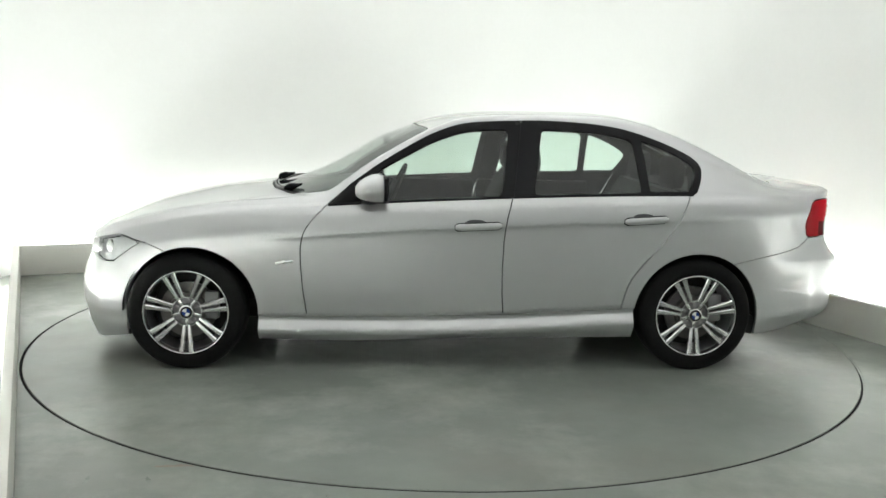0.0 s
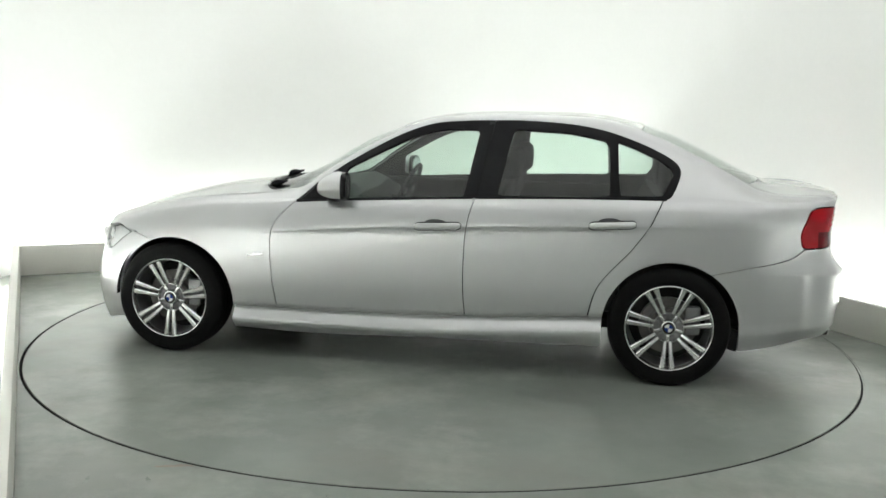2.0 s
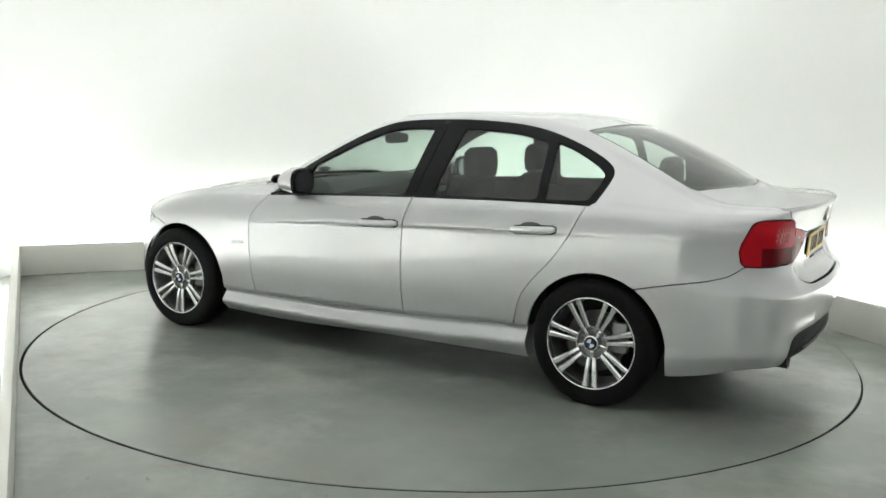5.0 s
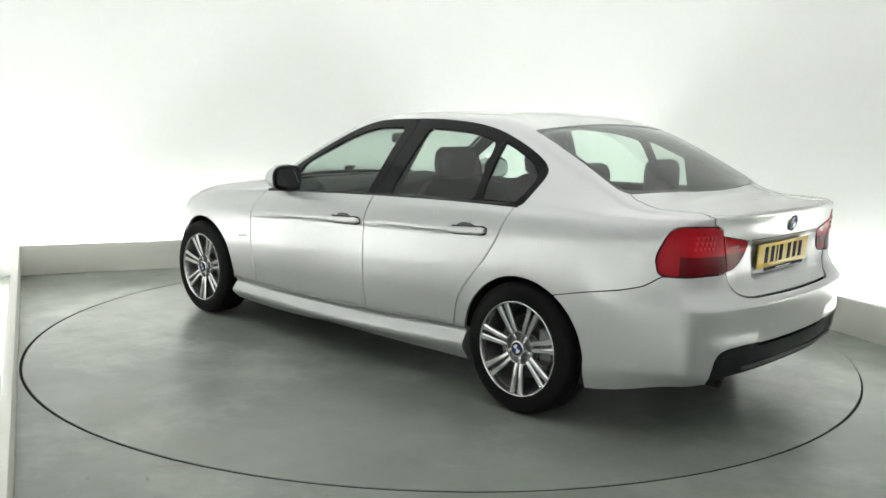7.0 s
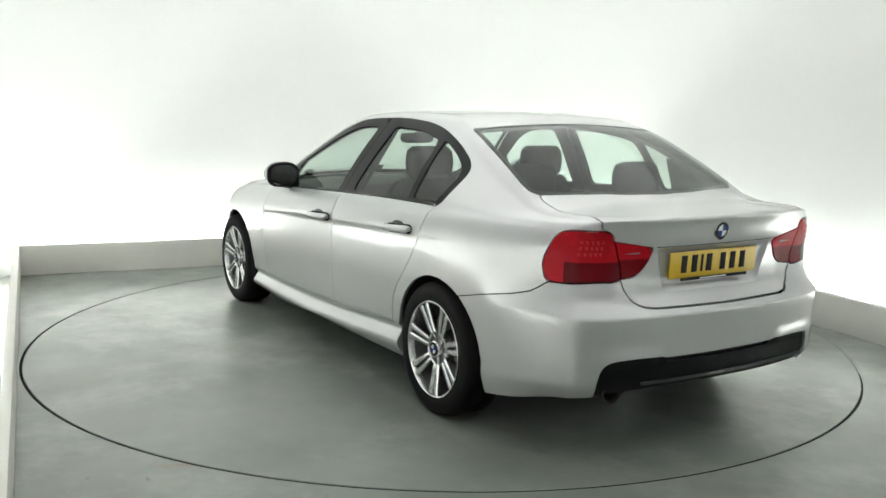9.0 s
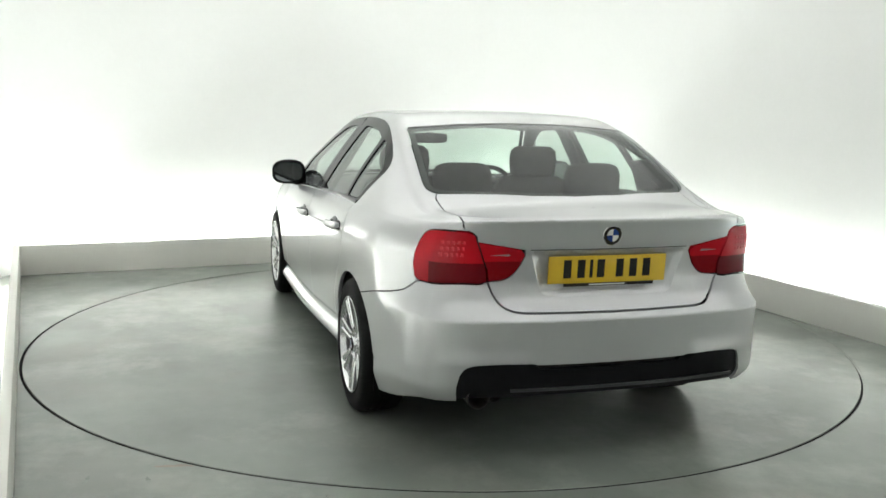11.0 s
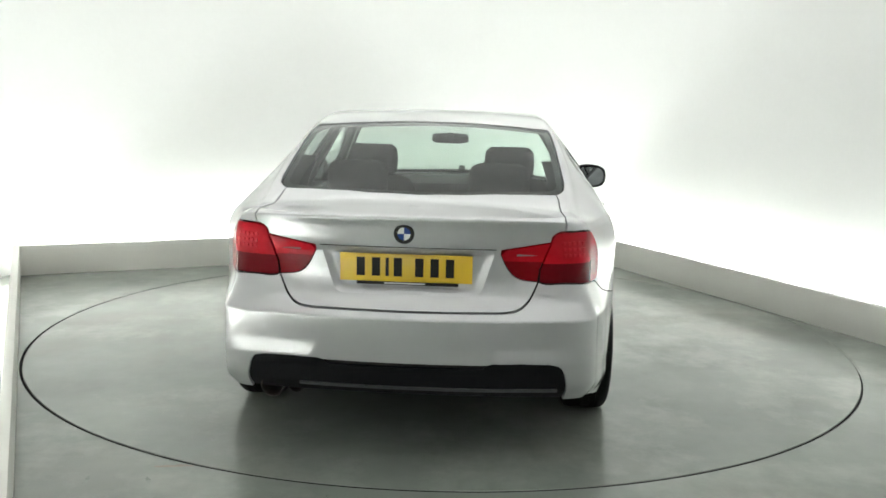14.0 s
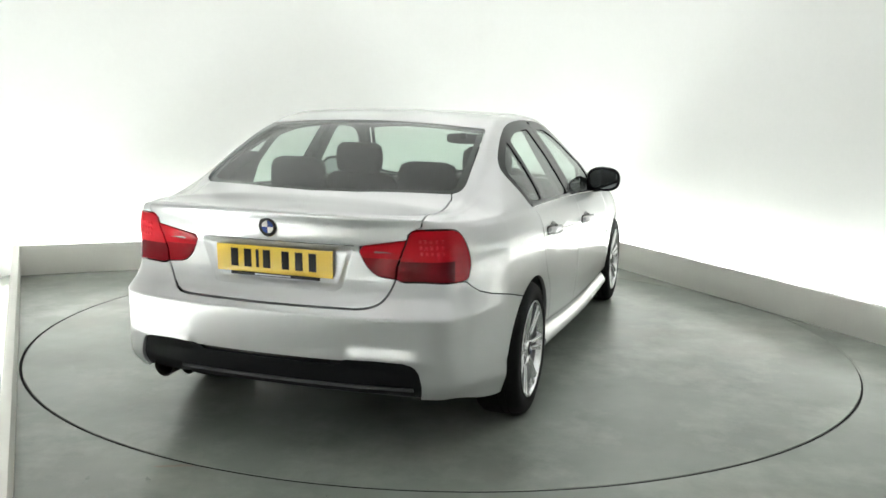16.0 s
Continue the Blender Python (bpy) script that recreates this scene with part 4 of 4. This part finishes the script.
# round emblem
EMBLEM = pose(surface_x_tail(0.02, 0.937) + 0.001, 0.012, 0.937, 0, -6, 0)
em = part("emblem", lathe([(0.039, 0.006), (0.039, -0.004), (0.036, -0.007), (0.026, -0.007)], 40, axis="X"), INK, BOOT_LID, "round black-ringed emblem", m=EMBLEM)
part("emblem_ring", lathe([(0.0395, -0.003), (0.041, -0.005), (0.0395, -0.007), (0.038, -0.005)], 40, axis="X", closed=True), CHROME, em)
for a, mat in ((0, WHITE), (90, BLUE), (180, WHITE), (270, BLUE)):
    q = bmesh.new()
    pts = [(-0.0080, 0, 0)] + [(-0.0080, 0.0255 * math.cos(radians(a + i * 15)), 0.0255 * math.sin(radians(a + i * 15))) for i in range(7)]
    f = q.faces.new([q.verts.new(p) for p in pts])
    q.normal_update()
    if f.normal.x > 0:
        f.normal_flip()
    part("emblem_quarter", q, mat, em, smooth=False)

# exhaust and the lower edge of the bumper
part("exhaust_pipe", lathe([(0.030, 0.20), (0.036, 0.02), (0.038, -0.02), (0.036, -0.022), (0.033, -0.018), (0.033, 0.06)], 28, axis="X", closed=True), PIPE, car, "sooty steel exhaust tailpipe", m=pose(-2.205, 0.540, 0.298) @ Matrix.Scale(1.25, 4))
part("exhaust_pipe", lathe([(0.026, 0.20), (0.031, 0.02), (0.033, -0.02), (0.031, -0.022), (0.028, -0.018), (0.028, 0.06)], 28, axis="X", closed=True), PIPE, car, "sooty steel exhaust tailpipe", m=pose(-2.16, 0.455, 0.292) @ Matrix.Scale(1.05, 4))
part("exhaust_box", block(0.26, 0.40, 0.13, 0.05, pose(-1.90, 0.42, 0.335)), PIPE, car)
part("diffuser_lip", loft([[(surface_x_tail(y, 0.335) + 0.010 + a, y, 0.328 + c) for a, c in ((0.01, -0.006), (-0.006, -0.006), (-0.006, 0.006), (0.01, 0.006))] for y in np.linspace(0.42, -0.60, 20)]), material("satin_grey_lip", (0.035, 0.035, 0.038), 0.4, grain=0.05), car, "grey lower edge of the bumper insert")

# side emblem on the wing, side repeater
for s in (1, -1):
    y = surface_y(0.864, 0.59)
    part("wing_badge", block(0.095, 0.006, 0.014, 0.002, pose(0.864, s * (y + 0.001), 0.590, 0, 7, 0)), ALLOY, car, "small chrome badge on the front wing")
    part("wing_badge", block(0.022, 0.008, 0.020, 0.002, pose(0.868, s * (y + 0.001), 0.590, 0, 7, 0)), ALLOY, car)
    # mud flap lips and jacking pads under the sill
    part("arch_lip", block(0.05, 0.10, 0.10, 0.01, pose(-1.722, s * 0.755, 0.245, 0, -15, 0)), INNER, car)
    part("arch_lip", block(0.045, 0.12, 0.05, 0.01, pose(1.695, s * 0.72, 0.195, 0, 15, 0)), INNER, car)

# belt mouldings
for s in (1, -1):
    for x0, x1 in ((0.635, -0.34), (-0.352, -1.335)):
        rings = []
        for i in range(15):
            x = x0 + (x1 - x0) * i / 14
            z = float(z_belt(x))
            y = surface_y(x, z)
            rings.append([(x, s * (y + dy), z + dz) for dy, dz in ((-0.012, -0.004), (0.004, -0.004), (0.005, 0.003), (-0.002, 0.011), (-0.012, 0.011))])
        part("belt_moulding", loft(rings), TRIM, car, "black moulding below the windows")


# wiper: arm and blade lying at the foot of the windscreen
def screen_point(x, y):
    c = np.interp(x, [r[0] for r in TOP][::-1], [r[5] for r in TOP][::-1])
    i = np.interp(x, [r[0] for r in TOP][::-1], [r[4] for r in TOP][::-1])
    w = np.interp(x, [r[0] for r in TOP][::-1], [r[3] for r in TOP][::-1])
    return c - (c - i) * (abs(y) / w) ** 2.1


foot = smoothed([(0.0, 0.985), (0.2, 0.975), (0.42, 0.935), (0.60, 0.86), (0.66, 0.815)])
for y0, y1 in ((0.55, -0.06), (0.0, -0.58)):
    rings, arm = [], []
    for i in range(13):
        t = i / 12
        y = y0 + (y1 - y0) * t
        x = float(foot(abs(y))) - 0.010
        z = screen_point(x, y) - 0.010
        rings.append([(x + a, y, z + b) for a, b in ((-0.008, 0.004), (0.008, 0.004), (0.005, 0.018), (-0.005, 0.018))])
        arm.append([(x + 0.016 + a, y, z + 0.004 + b) for a, b in ((-0.007, 0.0), (0.007, 0.0), (0.004, 0.013), (-0.004, 0.013))])
    w = part("wiper", loft(rings), TRIM, car, "black windscreen wiper")
    part("wiper_arm", loft(arm), TRIM, w)
for x, y, z in ((0.862, 0.53, 0.950), (0.955, -0.05, 0.968)):
    knuckle = loft([[(x + dx, y + py, z + dz + pz) for py, pz in rounded(0, 0, hy, hz, 2.4, 16)] for dx, dz, hy, hz in ((0.035, 0.0, 0.012, 0.010), (0.022, 0.002, 0.024, 0.020), (-0.005, 0.008, 0.026, 0.022), (-0.035, 0.014, 0.016, 0.012), (-0.065, 0.024, 0.009, 0.006))])
    part("wiper_pivot", knuckle, TRIM, car)


# ---- lamps' inner life ----
for s in (1, -1):
    for x, y, z, r in ((1.90, 0.585, 0.622, 0.046), (1.80, 0.675, 0.632, 0.040)):
        part("lamp_projector", lathe([(r, -0.01), (r, 0.02), (r * 0.85, 0.026), (r * 0.3, 0.034)], 24, axis="X"), ALLOY, car, "round headlamp projector", m=pose(x, s * y, z, 0, 0, s * 38))
    # bright cells behind the upper lens of the tail lamps
    for z in (0.908, 0.884, 0.860):
        for k in range(5):
            y = 0.606 + 0.019 * k + 0.12 * (0.908 - z)
            part("lamp_cell", block(0.004, 0.012, 0.014, 0.001, pose(surface_x_tail(y, z) - 0.0058, s * y, z, 0, 0, -s * (12 + 5 * k))), RED_CELL, car)


# ---- cabin ----
def seat(x, y, name, wide=0.50, tall=0.60, head=True):
    """A bucket seat facing forward: cushion, backrest and head restraint."""
    rings = []
    for dx, hz in ((0.28, 0.045), (0.24, 0.075), (0.05, 0.085), (-0.2, 0.08), (-0.26, 0.05)):
        rings.append([(x + dx, py, pz) for py, pz in rounded(y, 0.46 + dx * 0.08, wide / 2, hz, 3.0, 20)])
    s = part(name, loft(rings), CLOTH, car, "black leather seat with head restraint")
    rings = []
    for t, w, d in ((0, 0.46, 0.10), (0.25, 0.50, 0.12), (0.6, 0.50, 0.11), (0.85, 0.46, 0.10), (0.96, 0.40, 0.07), (1.0, 0.32, 0.04)):
        cx, cz = x - 0.24 - 0.22 * t, 0.48 + tall * t
        rings.append([(cx + px, y + py, cz) for px, py in rounded(0, 0, d / 2, w / 2 * wide / 0.5, 3.0, 20)])
    part("backrest", loft(rings), CLOTH, s)
    if head:
        rings = []
        hz = 0.48 + tall
        for dz, w, d in ((0.0, 0.22, 0.07), (0.02, 0.27, 0.11), (0.09, 0.285, 0.125), (0.15, 0.27, 0.11), (0.175, 0.21, 0.06)):
            rings.append([(x - 0.47 + px, y + py, hz + dz) for px, py in rounded(0, 0, d / 2, w / 2, 3.2, 20)])
        part("headrest", loft(rings), CLOTH, s)
        for dy in (-0.06, 0.06):
            part("headrest_post", lathe([(0.006, hz - 0.06), (0.006, hz + 0.03)], 10, axis="Z"), CHROME, s, m=pose(x - 0.468, y + dy, 0))
    return s


for y in (0.39, -0.39):
    seat(-0.03, y, "front_seat", 0.52, 0.545)


def build_rear_bench():
    rings = []
    for x, z, h in ((-0.62, 0.44, 0.06), (-0.72, 0.45, 0.09), (-1.05, 0.43, 0.09), (-1.15, 0.42, 0.06)):
        rings.append([(x, py, pz) for py, pz in rounded(0, z, 0.64, h, 5, 28)])
    bench = part("rear_bench", loft(rings), CLOTH, car, "black leather rear bench seat")
    rings = []
    for t, d in ((0, 0.12), (0.3, 0.14), (0.8, 0.12), (1.0, 0.07)):
        rings.append([(-1.10 - 0.22 * t + px, py, 0.45 + 0.52 * t) for px, py in rounded(0, 0, d / 2, 0.63 - 0.05 * t, 5, 28)])
    part("backrest", loft(rings), CLOTH, bench)
    for y in (0.34, -0.34):
        rings = []
        for dz, w, d in ((-0.02, 0.24, 0.07), (0.02, 0.29, 0.10), (0.12, 0.29, 0.10), (0.155, 0.26, 0.08), (0.17, 0.18, 0.05)):
            rings.append([(-1.37 + px, y + py, 0.99 + dz) for px, py in rounded(0, 0, d / 2, w / 2, 3.2, 20)])
        part("headrest", loft(rings), CLOTH, bench)


build_rear_bench()
part("parcel_shelf", block(0.50, 1.16, 0.02, 0.008, pose(-1.60, 0, 0.968)), CLOTH, car, "dark rear parcel shelf")
part("parcel_wall", block(0.02, 1.2, 0.55, 0.005, pose(-1.40, 0, 0.69)), INNER, car)


def build_dash():
    rings = []
    for y in np.linspace(-0.72, 0.72, 17):
        crown = 0.955 - 0.05 * abs(y / 0.72) ** 3
        hood = 0.04 * math.exp(-((y + 0.37) / 0.17) ** 2)
        rings.append([(0.86, y, 0.62), (0.86, y, crown - 0.02), (0.70, y, crown - 0.005 + hood * 0.2), (0.50, y, crown - 0.01 + hood), (0.40, y, crown - 0.05 + hood), (0.37, y, 0.82), (0.44, y, 0.66), (0.50, y, 0.60)])
    part("dashboard", loft(rings), PLASTIC, car, "black grained dashboard")
    wheel_pose = pose(0.27, -0.37, 0.86, 0, -24, 0)
    b = bmesh.new()
    n, k = 40, 8
    vs = [[b.verts.new((0.014 * math.sin(2 * math.pi * j / k), (0.185 + 0.015 * math.cos(2 * math.pi * j / k)) * math.cos(2 * math.pi * i / n), (0.185 + 0.015 * math.cos(2 * math.pi * j / k)) * math.sin(2 * math.pi * i / n))) for j in range(k)] for i in range(n)]
    for i in range(n):
        for j in range(k):
            b.faces.new((vs[i][j], vs[(i + 1) % n][j], vs[(i + 1) % n][(j + 1) % k], vs[i][(j + 1) % k]))
    bmesh.ops.recalc_face_normals(b, faces=b.faces[:])
    sw = part("steering_wheel", b, CLOTH, car, "black leather three-spoke steering wheel", m=wheel_pose)
    part("wheel_boss", lathe([(0.075, 0.04), (0.075, -0.01), (0.05, -0.02)], 24, axis="X"), PLASTIC, sw)
    for a in (0, 180, 270):
        part("wheel_spoke", block(0.014, 0.12, 0.035, 0.005, pose(0, 0, 0, a, 0, 0) @ pose(0, 0.12, 0)), ALLOY_DARK, sw)
    part("steering_column", block(0.22, 0.10, 0.10, 0.03, pose(0.40, -0.37, 0.80, 0, -20, 0)), PLASTIC, car)


build_dash()
rv = part("rear_view_mirror", loft([[(x, py, pz) for py, pz in rounded(0, 1.212, hy, hz, 4.0, 24)] for x, hy, hz in ((0.31, 0.118, 0.030), (0.325, 0.122, 0.034), (0.345, 0.10, 0.026))]), PLASTIC, car, "black interior rear-view mirror")
part("mirror_stalk", block(0.03, 0.045, 0.04, 0.01, pose(0.315, 0, 1.232)), PLASTIC, rv)
# B pillars and door linings inside the glass
for s in (1, -1):
    part("pillar_trim", block(0.12, 0.03, 0.50, 0.01, pose(-0.41, s * 0.70, 1.12, s * 30, -8, 0)), HEADLINER, car)
    for x in (0.10, -0.72):
        part("door_lining", block(0.80, 0.05, 0.55, 0.02, pose(x, s * 0.79, 0.64)), PLASTIC, car)
    # lining of the rear pillars, behind the quarter glass
    xs, rows = np.linspace(-1.385, -1.74, 8), []
    edge_y = smoothed([(r[0], r[1]) for r in TOP])
    edge_z = smoothed([(r[0], r[2]) for r in TOP])
    for x in xs:
        yt, zt = float(edge_y(x)) - 0.03, float(edge_z(x)) - 0.012
        rows.append([(x, s * 0.735, 0.955), (x, s * (yt + 0.35 * (0.735 - yt)), 0.955 + 0.65 * (zt - 0.955)), (x, s * yt, zt), (x, s * (yt - 0.085), zt - 0.004), (x, s * 0.61, 0.955)])
    part("pillar_lining", loft(rows), HEADLINER, car, "dark rear pillar lining")
    part("grab_handle", block(0.14, 0.02, 0.022, 0.008, pose(-0.62, s * 0.50, 1.335, s * 25, 0, 0)), HEADLINER, car)


# ---- the bay ----
def structure(name, bm, mat, label, m=None, category=""):
    ob = part(name, bm, mat, None, label, m=m)
    return tagged(ob, kind="structure", category=category)


def build_bay():
    L, mid = V_BACK - V_FRONT, (V_BACK + V_FRONT) / 2
    out = U_SIDE + TROUGH
    # floor with a round opening for the turntable
    b = bmesh.new()
    n = 192
    hole = []
    edge = []
    turn = Matrix.Rotation(radians(BAY_TURN), 4, "Z")
    u0, u1, v0, v1 = -out - 0.1, out + 0.1, V_FRONT - 0.1, V_BACK + TROUGH + 0.1
    for i in range(n):
        a = 2 * math.pi * i / n
        c, s = math.cos(a), math.sin(a)
        hole.append(b.verts.new((c * (TABLE_R + 0.014), s * (TABLE_R + 0.014), 0)))
        k = min((u1 if c > 0 else u0) / c if abs(c) > 1e-6 else 1e9, (v1 if s > 0 else v0) / s if abs(s) > 1e-6 else 1e9)
        edge.append(b.verts.new((c * k, s * k, 0)))
    wall = [b.verts.new((v.co.x, v.co.y, -0.06)) for v in hole]
    for i in range(n):
        j = (i + 1) % n
        b.faces.new((hole[i], edge[i], edge[j], hole[j]))
        b.faces.new((wall[i], hole[i], hole[j], wall[j]))
    for a, c in (((u0, v0), 1), ((u1, v0), 1), ((u1, v1), 1), ((u0, v1), 1)):
        pv = b.verts.new((*a, 0))
        near = sorted(edge, key=lambda v: (v.co - pv.co).length)[:2]
        b.faces.new((near[0], pv, near[1]))
    bmesh.ops.recalc_face_normals(b, faces=b.faces[:])
    for f in b.faces:
        if abs(f.normal.z) > 0.5 and f.normal.z < 0:
            f.normal_flip()
    b.transform(turn)
    floor = structure("floor", b, FLOOR, "grey-green painted floor round the turntable")
    part("turntable_pit", lathe([(TABLE_R + 0.05, -0.07), (TABLE_R + 0.05, -0.06)], 96, axis="Z"), GAPM, floor)
    # the black gap narrows, and a floor-coloured strip fills its far stretch
    rings = []
    for k in range(-18, -286, -1):
        w = 0.0125 * min(1.0, 0.12 + min(k + 286, -18 - k) / 16)
        rings.append([(r * math.cos(radians(k)), r * math.sin(radians(k)), z) for r, z in ((TABLE_R + 0.001, -0.05), (TABLE_R + 0.001 + w, -0.05), (TABLE_R + 0.001 + w, -0.0015), (TABLE_R + 0.001, -0.0015))])
    # black strip just below floor level paints the shade inside the gap
    part("gap_shade", loft(rings), GAPM, floor, "black strip painted as the dark depth of the gap round the turntable")
    filler_rings = [[(r * math.cos(radians(k)), r * math.sin(radians(k)), z) for r, z in ((TABLE_R + 0.002, -0.03), (TABLE_R + 0.0138, -0.03), (TABLE_R + 0.0138, -0.002), (TABLE_R + 0.002, -0.0025))] for k in range(-36, 93)]
    part("gap_filler", loft(filler_rings), FLOOR, floor, "floor-coloured strip filling the gap")
    # low plinths in front of the light troughs
    for name, m, length in (("plinth_back", bay(0, V_BACK + PLINTH_T / 2, PLINTH_H / 2), 2 * U_SIDE),
                            ("plinth_left", bay(-U_SIDE - PLINTH_T / 2, mid + 0.02, PLINTH_H / 2, 90), L + 0.05),
                            ("plinth_right", bay(U_SIDE + PLINTH_T / 2, mid + 0.02, PLINTH_H / 2, 90), L + 0.05)):
        structure(name, block(length, PLINTH_T, PLINTH_H, 0.004), PLINTH, "off-white low plinth hiding a light trough", m)
    # one white wall that turns the corners in wide curves
    w0, w1, r = V_FRONT, V_BACK + TROUGH, 0.95
    inner = [(out, w0)]
    for cu, cv, a0 in ((out - r, w1 - r, 0), (-out + r, w1 - r, 90)):
        inner += [(cu + r * math.cos(radians(a0 + k * 5)), cv + r * math.sin(radians(a0 + k * 5))) for k in range(19)]
    inner += [(-out, w0)]
    b = bmesh.new()
    rows = []
    for grow, z in ((0, 0.0), (0, WALL_H), (0.1, WALL_H), (0.1, 0.0)):
        row = []
        for u, v in inner:
            cu = math.copysign(out - r, u)
            n = Vector((u - cu, v - (w1 - r))).normalized() if v > w1 - r else Vector((math.copysign(1, u), 0))
            row.append(b.verts.new((u + n.x * grow, v + n.y * grow, z)))
        rows.append(row)
    for p, q in zip(rows, rows[1:] + rows[:1]):
        for i in range(len(p) - 1):
            b.faces.new((p[i], p[i + 1], q[i + 1], q[i]))
    bmesh.ops.recalc_face_normals(b, faces=b.faces[:])
    structure("wall_round", b, WALL, "seamless white studio wall with curved corners", bay(0, 0))
    # unseen wall added behind the camera; its grey steers reflections on the car
    structure("unseen_front_wall", block(2 * out + 0.2, 0.1, WALL_H), FRONT, "unseen front wall added to close the bay, grey set for the car's reflections", bay(0, V_FRONT - 0.05, WALL_H / 2))
    structure("ceiling", block(2 * out + 0.4, L + 1.2, 0.1, 0, bay(0, mid, WALL_H + 0.05)), CEIL, "plain white ceiling")


build_bay()

# light tubes lying in the troughs
TUBE = glow("cool_white_tube", (0.95, 1.0, 0.97), TUBE_GLOW)


def build_tubes():
    first = None
    L = V_BACK - V_FRONT
    spots = [bay(-1.86 + 1.24 * k, V_BACK + 0.22, 0.09) for k in range(4)]
    for s in (-1, 1):
        spots += [bay(s * (U_SIDE + 0.22), V_BACK - 0.98 - 1.42 * k, 0.09, 90) for k in range(TUBES_SIDE)]
    for m in spots:
        if first is None:
            first = tagged(new("light_tube"), "cool white fluorescent tube lying in the trough", "lamp", "light tubes behind the plinth")
            tube = lathe([(0.012, -0.60), (0.019, -0.595), (0.019, 0.595), (0.012, 0.60)], 12, axis="X")
            part("tube", tube, TUBE, first)
            part("batten", block(1.22, 0.06, 0.05, 0.006, pose(0, 0, -0.058)), PLINTH, first)
            first.matrix_basis = m
        else:
            copy_thing(first, m)


build_tubes()

# ---- the turntable, flush with the floor ----
turntable = tagged(new("turntable"), "large round grey painted turntable flush with the floor", "turntable")
part("deck", lathe([(TABLE_R - 0.01, -0.05), (TABLE_R, -0.045), (TABLE_R, -0.004), (TABLE_R - 0.003, 0.0), (1.2, 0.0), (0.3, 0.0)], 192, axis="Z"), DISC, turntable, "grey painted turning deck")

DULL = material("dark_scuff", (0.20, 0.215, 0.19), 0.2, stain=0.3, stain_size=20)
# faint rusty scuffs on the fixed floor
SCUFFS = [(-1.05, -2.28, 0.085, 0.016, 8, SCUFF), (-1.00, -2.27, 0.05, 0.010, -15, SCUFF), (-1.33, -2.43, 0.012, 0.06, 10, DULL), (-1.10, -2.42, 0.010, 0.05, 25, DULL), (-0.40, -2.53, 0.012, 0.045, 30, DULL)]
for x, y, a, c, turn, mat in SCUFFS:
    b = bmesh.new()
    rnd = random.Random(int(x * 100))
    ring = [b.verts.new((a * math.cos(t) * rnd.uniform(0.4, 1), c * math.sin(t) * rnd.uniform(0.4, 1), 0)) for t in np.linspace(0, 2 * math.pi, 26, endpoint=False)]
    b.faces.new(ring)
    tagged(part("scuff_mark", b, mat, None, "faint rusty scuff on the painted floor" if mat is SCUFF else "faint dark scuff on the painted floor", m=pose(x, y, 0.0015, 0, 0, turn)), kind="structure")

# ---- motion ----
CENTRE_X, CENTRE_Y = -0.0486, -0.0016     # where the turntable's axis passes through the car


def heading(t):
    return 184.976 - 7.0176 * t - 0.01159 * (t - 8) ** 2


def motions():
    times = [0.5 * i for i in range(33)]
    walk(car, [(t, pose(0, 0, 0, 0, 0, heading(t)) @ pose(-CENTRE_X, -CENTRE_Y, 0)) for t in times])
    walk(turntable, [(t, pose(0, 0, 0, 0, 0, heading(t))) for t in times])


motions()
